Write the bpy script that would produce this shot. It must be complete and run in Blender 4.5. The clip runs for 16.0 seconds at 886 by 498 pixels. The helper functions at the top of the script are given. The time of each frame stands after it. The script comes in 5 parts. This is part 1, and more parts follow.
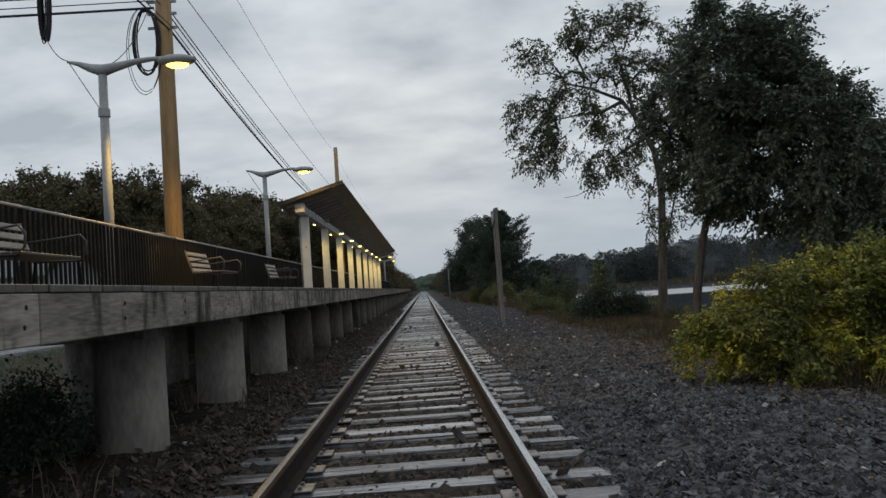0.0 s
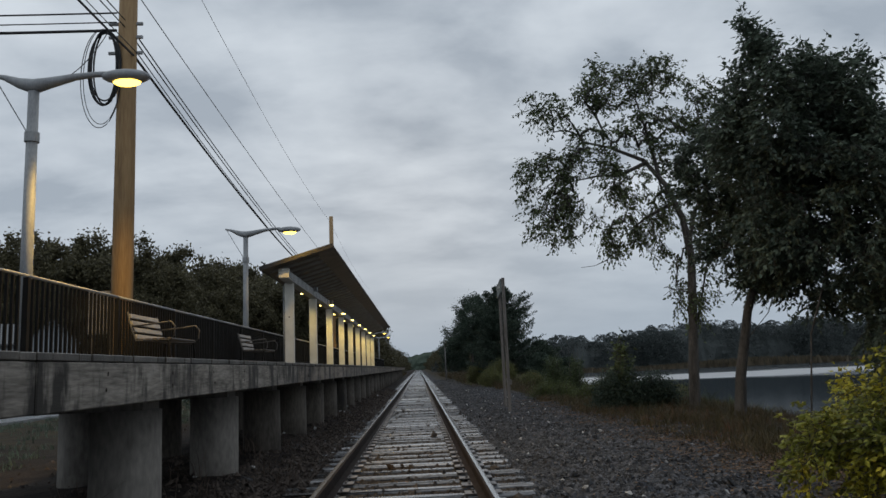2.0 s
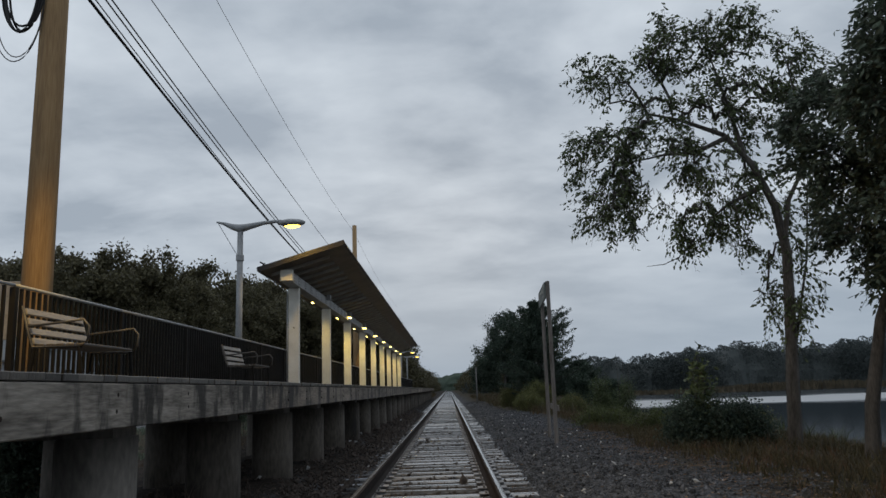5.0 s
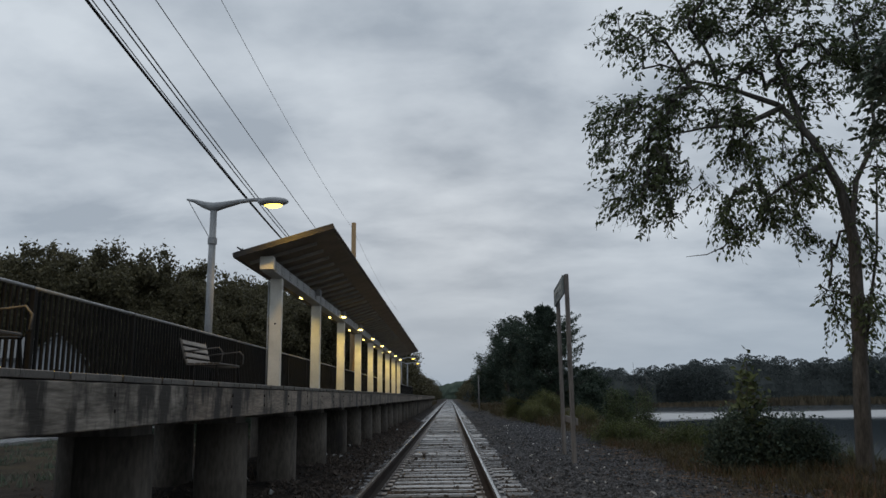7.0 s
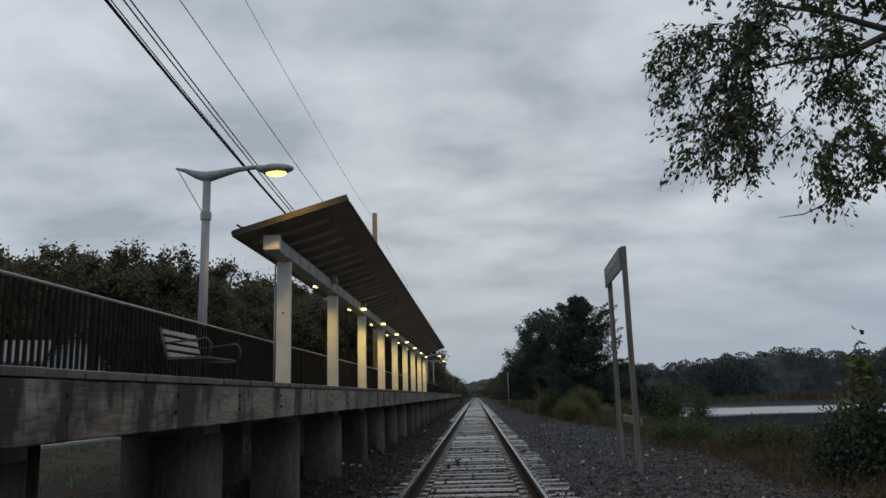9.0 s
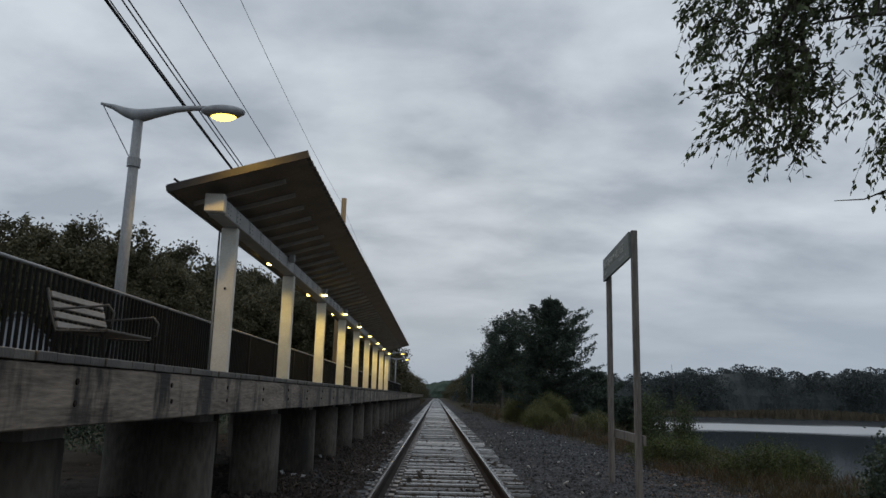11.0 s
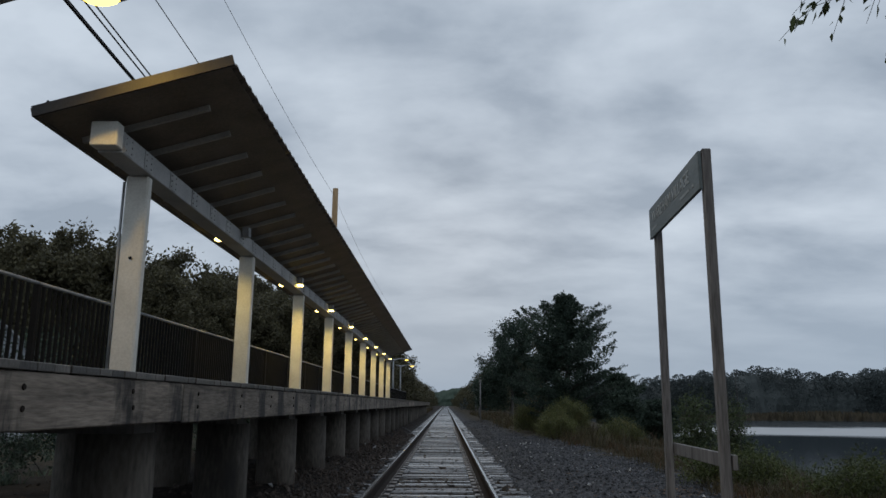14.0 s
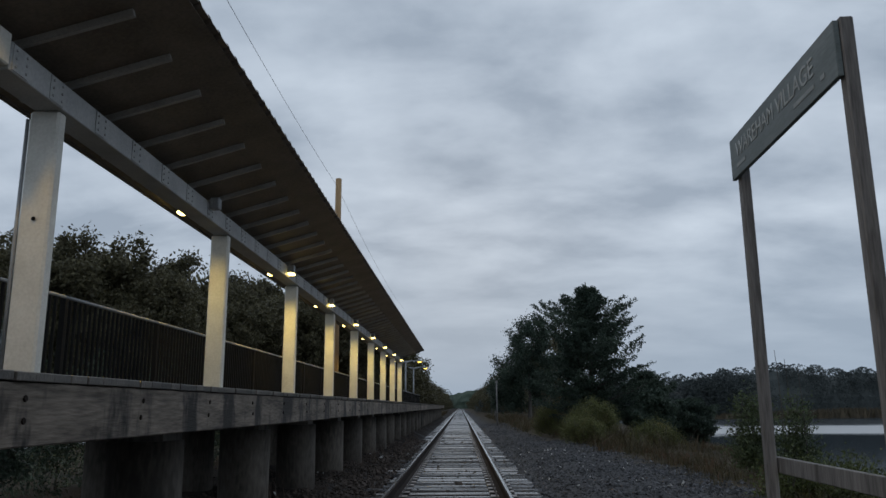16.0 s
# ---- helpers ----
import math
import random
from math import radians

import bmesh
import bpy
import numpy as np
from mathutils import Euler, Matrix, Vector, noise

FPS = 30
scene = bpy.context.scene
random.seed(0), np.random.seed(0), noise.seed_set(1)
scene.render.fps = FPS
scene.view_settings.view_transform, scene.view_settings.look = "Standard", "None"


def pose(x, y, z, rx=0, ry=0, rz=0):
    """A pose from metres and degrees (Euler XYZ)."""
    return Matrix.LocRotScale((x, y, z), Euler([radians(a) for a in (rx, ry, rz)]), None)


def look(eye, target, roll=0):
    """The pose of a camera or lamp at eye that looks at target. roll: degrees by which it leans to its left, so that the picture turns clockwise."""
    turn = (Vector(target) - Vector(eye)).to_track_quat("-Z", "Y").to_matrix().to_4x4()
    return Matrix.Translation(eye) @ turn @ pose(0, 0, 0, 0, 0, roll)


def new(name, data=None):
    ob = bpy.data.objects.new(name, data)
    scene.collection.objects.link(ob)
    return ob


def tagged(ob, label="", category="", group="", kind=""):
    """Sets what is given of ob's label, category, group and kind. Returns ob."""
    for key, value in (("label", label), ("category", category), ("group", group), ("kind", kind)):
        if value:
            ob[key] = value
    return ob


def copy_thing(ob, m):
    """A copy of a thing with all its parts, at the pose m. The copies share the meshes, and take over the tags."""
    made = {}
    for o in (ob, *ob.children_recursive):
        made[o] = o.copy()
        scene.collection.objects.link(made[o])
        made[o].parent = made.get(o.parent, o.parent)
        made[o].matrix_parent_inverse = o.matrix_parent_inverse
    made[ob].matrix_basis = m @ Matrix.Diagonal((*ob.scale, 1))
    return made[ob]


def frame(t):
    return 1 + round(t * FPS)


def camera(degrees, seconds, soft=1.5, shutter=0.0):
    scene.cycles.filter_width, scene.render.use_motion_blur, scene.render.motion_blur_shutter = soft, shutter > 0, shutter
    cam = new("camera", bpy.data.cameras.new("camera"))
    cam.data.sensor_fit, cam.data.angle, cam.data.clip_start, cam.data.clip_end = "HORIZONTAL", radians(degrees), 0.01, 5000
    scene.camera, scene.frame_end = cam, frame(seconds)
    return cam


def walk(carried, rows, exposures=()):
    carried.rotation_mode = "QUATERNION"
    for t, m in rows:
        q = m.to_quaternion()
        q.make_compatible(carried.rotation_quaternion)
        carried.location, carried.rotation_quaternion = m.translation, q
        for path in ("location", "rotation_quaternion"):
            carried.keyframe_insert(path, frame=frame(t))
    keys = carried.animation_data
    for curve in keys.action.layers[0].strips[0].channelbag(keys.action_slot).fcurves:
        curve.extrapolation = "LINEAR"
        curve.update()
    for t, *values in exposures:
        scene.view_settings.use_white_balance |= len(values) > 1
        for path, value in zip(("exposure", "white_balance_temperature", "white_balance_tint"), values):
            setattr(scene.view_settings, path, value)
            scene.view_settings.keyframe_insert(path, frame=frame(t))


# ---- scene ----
cam = camera(60.8, 16.0)
PATH = [
    (0, (0.205, 3.291, 1.215), (0.263, 5.287, 1.317), -3.9),
    (0.5, (0.23, 3.802, 1.248), (0.22, 5.784, 1.515), -3.2),
    (1, (0.209, 4.426, 1.233), (0.218, 6.403, 1.535), -1.5),
    (1.5, (0.21, 5.005, 1.232), (0.254, 6.98, 1.546), -2.1),
    (2, (0.175, 5.649, 1.211), (0.252, 7.624, 1.519), -2.5),
    (2.5, (0.17, 6.21, 1.209), (0.277, 8.176, 1.562), -1.5),
    (3, (0.191, 6.697, 1.192), (0.23, 8.659, 1.58), -1.0),
    (3.5, (0.256, 7.276, 1.2), (0.267, 9.242, 1.566), -1.0),
    (6, (0.254, 10.094, 1.229), (0.25, 12.06, 1.593), -2.3),
    (6.5, (0.267, 10.644, 1.223), (0.258, 12.607, 1.61), -1.5),
    (7, (0.255, 11.208, 1.215), (0.243, 13.171, 1.6), -0.8),
    (7.5, (0.25, 11.754, 1.227), (0.199, 13.713, 1.63), -0.9),
    (8, (0.182, 12.288, 1.22), (0.091, 14.245, 1.626), -0.9),
    (8.5, (0.146, 12.846, 1.2), (0.046, 14.807, 1.584), -1.3),
    (9, (0.071, 13.415, 1.21), (-0.002, 15.376, 1.592), -1.6),
    (9.2, (0.051, 13.626, 1.228), (-0.001, 15.588, 1.613), -1.4),
    (11.3, (-0.09, 15.796, 1.231), (-0.081, 17.759, 1.612), 1.6),
    (11.5, (-0.061, 16.042, 1.228), (-0.056, 18.006, 1.603), 1.0),
    (12, (-0.044, 16.595, 1.208), (-0.025, 18.563, 1.562), 1.3),
    (12.5, (-0.013, 17.106, 1.218), (0.02, 19.076, 1.564), 1.3),
    (13, (0.064, 17.63, 1.195), (0.081, 19.591, 1.587), 1.0),
    (13.5, (0.15, 18.171, 1.201), (0.141, 20.122, 1.638), 0.3),
    (14, (0.17, 18.723, 1.198), (0.16, 20.682, 1.6), 0.5),
    (14.5, (0.179, 19.288, 1.215), (0.163, 21.254, 1.581), -0.2),
    (15, (0.158, 19.855, 1.219), (0.148, 21.823, 1.574), -1.1),
    (15.5, (0.164, 20.427, 1.217), (0.144, 22.383, 1.634), -1.0),
    (16, (0.175, 20.986, 1.208), (0.133, 22.943, 1.617), -0.4),
]
walk(cam, [(t, look(eye, target, roll)) for t, eye, target, roll in PATH],
     exposures=[(0, 0.25, 6900, 10), (0.6, 0.14, 6750, 10), (1.5, 0.08, 6650, 10), (4, 0.04, 6550, 10), (9, 0.02, 6650, 10), (12.5, 0.02, 6550, 10), (15, -0.02, 6250, 10), (16, -0.02, 6250, 10)])


# ---- world, sun ----
SKY = 1.04
world = bpy.data.worlds.new("overcast_sky")
scene.world = world
world.use_nodes = True
wn, wl = world.node_tree.nodes, world.node_tree.links
wn.clear()
w_out = wn.new("ShaderNodeOutputWorld")
w_bg = wn.new("ShaderNodeBackground")
w_sky = wn.new("ShaderNodeTexSky")
w_sky.sky_type, w_sky.sun_disc = "NISHITA", False
w_sky.sun_elevation, w_sky.sun_rotation = radians(12), radians(0)
w_sky.dust_density = 4.0
w_tc = wn.new("ShaderNodeTexCoord")
w_sep = wn.new("ShaderNodeSeparateXYZ")
wl.new(w_tc.outputs["Generated"], w_sep.inputs[0])


def wmath(op, a, b=None, clamp=False):
    n = wn.new("ShaderNodeMath")
    n.operation, n.use_clamp = op, clamp
    for k, v in enumerate((a, b)):
        if v is None:
            continue
        if isinstance(v, (int, float)):
            n.inputs[k].default_value = v
        else:
            wl.new(v, n.inputs[k])
    return n.outputs[0]


# cloud deck: the view direction projected on a flat layer
w_up = wmath("ADD", wmath("ABSOLUTE", w_sep.outputs[2]), 0.24)
w_cx = wmath("DIVIDE", w_sep.outputs[0], w_up)
w_cy = wmath("DIVIDE", w_sep.outputs[1], w_up)
w_cmb = wn.new("ShaderNodeCombineXYZ")
wl.new(w_cx, w_cmb.inputs[0]), wl.new(w_cy, w_cmb.inputs[1])
w_n1 = wn.new("ShaderNodeTexNoise")
w_n1.inputs["Scale"].default_value, w_n1.inputs["Detail"].default_value = 2.3, 9.0
w_n1.inputs["Roughness"].default_value, w_n1.inputs["Distortion"].default_value = 0.52, 0.15
w_map = wn.new("ShaderNodeMapping")
w_map.inputs["Location"].default_value = (3.1, 1.7, 0.4)
w_map.inputs["Scale"].default_value = (0.95, 1.25, 1.0)
wl.new(w_cmb.outputs[0], w_map.inputs[0]), wl.new(w_map.outputs[0], w_n1.inputs["Vector"])
w_ramp = wn.new("ShaderNodeValToRGB")
w_ramp.color_ramp.elements[0].position, w_ramp.color_ramp.elements[0].color = 0.36, (0.324, 0.380, 0.450, 1)
w_ramp.color_ramp.elements[1].position, w_ramp.color_ramp.elements[1].color = 0.68, (0.570, 0.634, 0.704, 1)
e = w_ramp.color_ramp.elements.new(0.5)
e.color = (0.443, 0.503, 0.574, 1)
wl.new(w_n1.outputs[0], w_ramp.inputs[0])
# a plain blue-grey haze low over the horizon
w_hz = wmath("MULTIPLY", wmath("SUBTRACT", w_sep.outputs[2], 0.02), 5.0, True)
w_mix = wn.new("ShaderNodeMix")
w_mix.data_type = "RGBA"
w_mix.inputs[6].default_value = (0.325, 0.392, 0.470, 1)
wl.new(w_hz, w_mix.inputs[0]), wl.new(w_ramp.outputs[0], w_mix.inputs[7])
w_add = wn.new("ShaderNodeMix")
w_add.data_type, w_add.blend_type = "RGBA", "ADD"
w_add.inputs[0].default_value = 0.0006
wl.new(w_mix.outputs[2], w_add.inputs[6]), wl.new(w_sky.outputs[0], w_add.inputs[7])
wl.new(w_add.outputs[2], w_bg.inputs[0])
w_bg.inputs[1].default_value = SKY
wl.new(w_bg.outputs[0], w_out.inputs[0])

sun = new("sun", bpy.data.lights.new("sun", "SUN"))
sun.data.energy, sun.data.angle, sun.data.color = 0.25, radians(40), (1.0, 0.97, 0.93)
sun.matrix_world = look((0, 0, 50), (4, -30, 0))


# ---- materials ----
def mat(name, low, high, rough=0.8, metal=0.0, scale=6.0, fine=60.0, bump=0.2, dist=0.01, stretch=(1, 1, 1), stain=None, stain_scale=0.8, stain_at=0.55, stain_stretch=None, vary=0.0, spec=0.4, detail=6.0):
    """Two colours mixed by a coarse and a fine noise at real size, an optional third for stains, bump from the fine noise."""
    m = bpy.data.materials.new(name)
    m.use_nodes = True
    n, l = m.node_tree.nodes, m.node_tree.links
    b = n["Principled BSDF"]
    b.inputs["Roughness"].default_value, b.inputs["Metallic"].default_value = rough, metal
    b.inputs["Specular IOR Level"].default_value = spec
    geo = n.new("ShaderNodeNewGeometry")
    mp = n.new("ShaderNodeMapping")
    mp.inputs["Scale"].default_value = stretch
    l.new(geo.outputs["Position"], mp.inputs[0])
    big, small = n.new("ShaderNodeTexNoise"), n.new("ShaderNodeTexNoise")
    big.inputs["Scale"].default_value, big.inputs["Detail"].default_value = scale, detail
    small.inputs["Scale"].default_value, small.inputs["Detail"].default_value = fine, 4.0
    l.new(mp.outputs[0], big.inputs["Vector"]), l.new(mp.outputs[0], small.inputs["Vector"])
    mixf = n.new("ShaderNodeMath")
    mixf.operation = "MULTIPLY_ADD"
    mixf.inputs[1].default_value, mixf.inputs[2].default_value = 0.45, 0.0
    l.new(small.outputs[0], mixf.inputs[0])
    addf = n.new("ShaderNodeMath")
    addf.operation = "MULTIPLY_ADD"
    addf.inputs[1].default_value = 0.55
    l.new(big.outputs[0], addf.inputs[0]), l.new(mixf.outputs[0], addf.inputs[2])
    ramp = n.new("ShaderNodeValToRGB")
    ramp.color_ramp.elements[0].position, ramp.color_ramp.elements[1].position = 0.36, 0.64
    ramp.color_ramp.elements[0].color, ramp.color_ramp.elements[1].color = (*low, 1), (*high, 1)
    l.new(addf.outputs[0], ramp.inputs[0])
    col = ramp.outputs[0]
    if stain:
        sn = n.new("ShaderNodeTexNoise")
        sn.inputs["Scale"].default_value, sn.inputs["Detail"].default_value = stain_scale, 5.0
        sn.inputs["Roughness"].default_value = 0.65
        sm = n.new("ShaderNodeMapping")
        sm.inputs["Scale"].default_value = stain_stretch or stretch
        l.new(geo.outputs["Position"], sm.inputs[0])
        l.new(sm.outputs[0], sn.inputs["Vector"])
        sr = n.new("ShaderNodeValToRGB")
        sr.color_ramp.elements[0].position, sr.color_ramp.elements[1].position = stain_at, stain_at + 0.1
        l.new(sn.outputs[0], sr.inputs[0])
        mx = n.new("ShaderNodeMix")
        mx.data_type = "RGBA"
        l.new(sr.outputs[0], mx.inputs[0]), l.new(col, mx.inputs[6])
        mx.inputs[7].default_value = (*stain, 1)
        col = mx.outputs[2]
    if vary:
        oi = n.new("ShaderNodeObjectInfo")
        gi = n.new("ShaderNodeMath")
        gi.operation = "ADD"
        l.new(oi.outputs["Random"], gi.inputs[0]), l.new(geo.outputs["Random Per Island"], gi.inputs[1])
        fr = n.new("ShaderNodeMath")
        fr.operation = "FRACT"
        l.new(gi.outputs[0], fr.inputs[0])
        sc = n.new("ShaderNodeMath")
        sc.operation = "MULTIPLY_ADD"
        sc.inputs[1].default_value, sc.inputs[2].default_value = 2 * vary, 1 - vary
        l.new(fr.outputs[0], sc.inputs[0])
        hs = n.new("ShaderNodeHueSaturation")
        l.new(sc.outputs[0], hs.inputs["Value"]), l.new(col, hs.inputs["Color"])
        col = hs.outputs[0]
    l.new(col, b.inputs["Base Color"])
    if bump:
        bp = n.new("ShaderNodeBump")
        bp.inputs["Strength"].default_value, bp.inputs["Distance"].default_value = bump, dist
        l.new(addf.outputs[0], bp.inputs["Height"]), l.new(bp.outputs[0], b.inputs["Normal"])
    return m


def leaf_mat(name, low, high, accent=None, accent_at=0.8, vary=0.45):
    """Leaves: colour by island and by a coarse noise, some light through the blade."""
    m = mat(name, low, high, rough=0.55, scale=1.2, fine=9.0, bump=0.0, vary=vary, spec=0.3, stain=accent, stain_scale=1.6, stain_at=accent_at)
    n, l = m.node_tree.nodes, m.node_tree.links
    b = n["Principled BSDF"]
    src = b.inputs["Base Color"].links[0].from_socket
    tr = n.new("ShaderNodeBsdfTranslucent")
    l.new(src, tr.inputs[0])
    mx = n.new("ShaderNodeMixShader")
    mx.inputs[0].default_value = 0.25
    l.new(b.outputs[0], mx.inputs[1]), l.new(tr.outputs[0], mx.inputs[2])
    l.new(mx.outputs[0], n["Material Output"].inputs[0])
    return m


def glow(name, colour, strength):
    m = bpy.data.materials.new(name)
    m.use_nodes = True
    b = m.node_tree.nodes["Principled BSDF"]
    b.inputs["Emission Color"].default_value, b.inputs["Emission Strength"].default_value = (*colour, 1), strength
    b.inputs["Base Color"].default_value = (*colour, 1)
    return m


M_BALLAST = mat("ballast_stone", (0.008, 0.009, 0.011), (0.115, 0.119, 0.131), 0.75, scale=9, fine=45, bump=0.3, vary=0.75, spec=0.22, stain=(0.075, 0.052, 0.040), stain_scale=0.5, stain_at=0.60)
M_TIE = mat("weathered_tie", (0.040, 0.038, 0.038), (0.28, 0.287, 0.305), 0.15, scale=5, fine=40, bump=0.45, dist=0.012, stretch=(0.25, 2.5, 2.5), vary=0.5, spec=0.9, stain=(0.030, 0.024, 0.019), stain_scale=1.6, stain_at=0.54)
M_RAIL_TOP = mat("worn_rail_steel", (0.38, 0.39, 0.40), (0.66, 0.67, 0.69), 0.22, 0.85, scale=3, fine=50, bump=0.05, stretch=(4, 0.3, 1))
M_RAIL = mat("rusty_rail_side", (0.012, 0.009, 0.008), (0.036, 0.026, 0.022), 0.85, 0.0, scale=8, fine=70, bump=0.4, dist=0.004, spec=0.12)
M_PLATE = mat("tie_plate_steel", (0.10, 0.085, 0.075), (0.32, 0.30, 0.29), 0.45, 0.5, scale=12, fine=80, bump=0.3, dist=0.004, vary=0.25)
M_CONC = mat("weathered_concrete", (0.120, 0.108, 0.095), (0.26, 0.238, 0.212), 0.8, scale=2.2, fine=28, bump=0.35, dist=0.01, stretch=(1, 1, 0.35), vary=0.12, stain=(0.075, 0.068, 0.06), stain_scale=1.4, stain_at=0.56)
M_FASCIA = mat("weathered_fascia_timber", (0.092, 0.080, 0.067), (0.335, 0.300, 0.258), 0.75, scale=4.5, fine=26, bump=0.6, dist=0.012, stretch=(1, 0.30, 2.2), vary=0.25, stain=(0.030, 0.026, 0.022), stain_scale=1.9, stain_at=0.49, stain_stretch=(1, 1.5, 0.55))
M_PILE = mat("dark_brown_pile", (0.044, 0.037, 0.030), (0.130, 0.112, 0.094), 0.85, scale=2.6, fine=24, bump=0.45, dist=0.012, stretch=(1.3, 1.3, 0.4), vary=0.2, stain=(0.025, 0.022, 0.02), stain_scale=1.2, stain_at=0.58)
M_CRIB = mat("brown_crib_stone", (0.010, 0.008, 0.0075), (0.062, 0.052, 0.045), 0.85, scale=9, fine=45, bump=0.3, vary=0.55, stain=(0.05, 0.033, 0.022), stain_scale=1.0, stain_at=0.56)
M_FASCIA2 = mat("dark_wet_fascia_timber", (0.076, 0.061, 0.048), (0.285, 0.236, 0.190), 0.75, scale=4.5, fine=26, bump=0.7, dist=0.012, stretch=(1, 0.28, 2.2), vary=0.25, stain=(0.026, 0.022, 0.019), stain_scale=1.9, stain_at=0.49, stain_stretch=(1, 1.4, 0.5))
M_DECK = mat("wet_platform_deck", (0.16, 0.155, 0.15), (0.30, 0.29, 0.28), 0.28, scale=1.5, fine=30, bump=0.15, spec=0.6)
M_EDGE = mat("wet_deck_plank", (0.042, 0.036, 0.030), (0.115, 0.100, 0.084), 0.34, scale=3, fine=40, bump=0.4, stretch=(0.25, 2, 1), vary=0.45)
M_BLACK = mat("black_painted_steel", (0.005, 0.0045, 0.004), (0.011, 0.010, 0.009), 0.7, 0.0, scale=5, fine=90, bump=0.1, dist=0.002, spec=0.15)
M_GALV = mat("galvanised_steel", (0.24, 0.25, 0.26), (0.38, 0.39, 0.40), 0.6, 0.2, scale=6, fine=60, bump=0.08, dist=0.002, stretch=(1, 1, 0.3))
M_CREAM = mat("cream_painted_steel", (0.58, 0.56, 0.50), (0.74, 0.72, 0.66), 0.5, scale=3, fine=40, bump=0.08, dist=0.003, stain=(0.42, 0.38, 0.31), stain_scale=2.0, stain_at=0.66)
M_GREYBEAM = mat("grey_painted_beam", (0.34, 0.34, 0.34), (0.48, 0.48, 0.47), 0.55, scale=3, fine=40, bump=0.1, dist=0.003, stain=(0.22, 0.19, 0.16), stain_scale=2.2, stain_at=0.66)
M_ROOF = mat("brown_metal_roof", (0.085, 0.070, 0.056), (0.15, 0.126, 0.102), 0.5, 0.2, scale=2, fine=40, bump=0.1, dist=0.003)
M_TRIM = mat("dark_roof_trim", (0.022, 0.020, 0.019), (0.042, 0.038, 0.036), 0.6, scale=2, fine=40, bump=0.1, dist=0.003)
M_SOFFIT = mat("brown_decking_underside", (0.128, 0.105, 0.082), (0.218, 0.180, 0.142), 0.6, scale=2, fine=30, bump=0.15, dist=0.004)
M_RAFTER = mat("faded_rafter_paint", (0.30, 0.285, 0.26), (0.44, 0.42, 0.39), 0.6, scale=3, fine=40, bump=0.1, dist=0.003)
M_POLE = mat("treated_pole_wood", (0.25, 0.155, 0.075), (0.42, 0.280, 0.145), 0.8, scale=4, fine=30, bump=0.6, dist=0.012, stretch=(2.5, 2.5, 0.16), stain=(0.19, 0.12, 0.065), stain_scale=2.0, stain_at=0.62)
M_GREYWOOD = mat("grey_weathered_post", (0.085, 0.080, 0.078), (0.24, 0.23, 0.225), 0.8, scale=4, fine=30, bump=0.6, dist=0.01, stretch=(2.5, 2.5, 0.2), stain=(0.05, 0.045, 0.04), stain_scale=1.6, stain_at=0.6)
M_SIGN = mat("faded_green_sign", (0.105, 0.130, 0.133), (0.170, 0.198, 0.202), 0.6, scale=3, fine=30, bump=0.2, dist=0.003, stretch=(1, 0.4, 2), stain=(0.14, 0.15, 0.15), stain_scale=3.0, stain_at=0.64)
M_LETTER = mat("faded_white_letters", (0.28, 0.30, 0.30), (0.42, 0.44, 0.44), 0.6, scale=9, fine=70, bump=0.0)
M_FADED = mat("faint_letters", (0.20, 0.225, 0.225), (0.30, 0.32, 0.32), 0.6, scale=9, fine=70, bump=0.0)
M_SLAT = mat("pale_bench_slat", (0.15, 0.14, 0.13), (0.30, 0.285, 0.27), 0.5, scale=4, fine=40, bump=0.2, dist=0.003, stretch=(1, 0.3, 2), vary=0.1)
M_BENCHSEAT = mat("brown_bench_slat", (0.035, 0.030, 0.026), (0.080, 0.070, 0.062), 0.5, scale=4, fine=40, bump=0.2, dist=0.003, stretch=(1, 0.3, 2), vary=0.1)
M_DIRT = mat("dark_earth_clod", (0.024, 0.018, 0.015), (0.085, 0.066, 0.054), 0.9, scale=9, fine=45, bump=0.3, vary=0.5)
M_PALE = mat("pale_stone", (0.25, 0.25, 0.25), (0.5, 0.5, 0.49), 0.8, scale=9, fine=45, bump=0.3, vary=0.3)
M_DRYWEED = mat("dead_weed_stalk", (0.06, 0.042, 0.032), (0.12, 0.09, 0.07), 0.9, bump=0.0, vary=0.3)
M_DEADLEAF = mat("dead_leaf", (0.065, 0.042, 0.028), (0.17, 0.105, 0.060), 0.8, bump=0.0, vary=0.5)
M_ARM = mat("worn_grey_arm", (0.035, 0.033, 0.031), (0.085, 0.08, 0.075), 0.5, 0.3, scale=8, fine=60, bump=0.0)
M_CABLE = mat("black_cable", (0.010, 0.010, 0.011), (0.02, 0.02, 0.022), 0.6, bump=0.0)
M_BARK = mat("grey_brown_bark", (0.040, 0.036, 0.032), (0.125, 0.112, 0.100), 0.9, scale=5, fine=26, bump=0.9, dist=0.03, stretch=(2, 2, 0.4))
M_LEAF = leaf_mat("dark_green_leaves", (0.058, 0.078, 0.038), (0.115, 0.140, 0.062), accent=(0.11, 0.12, 0.035), accent_at=0.64)
M_LEAF2 = leaf_mat("deep_green_leaves", (0.072, 0.096, 0.074), (0.130, 0.165, 0.116))
M_NEEDLE = leaf_mat("cedar_needles", (0.036, 0.056, 0.044), (0.070, 0.096, 0.066))
M_BUSH = leaf_mat("yellow_green_leaves", (0.085, 0.105, 0.024), (0.250, 0.255, 0.044), accent=(0.52, 0.45, 0.050), accent_at=0.51)
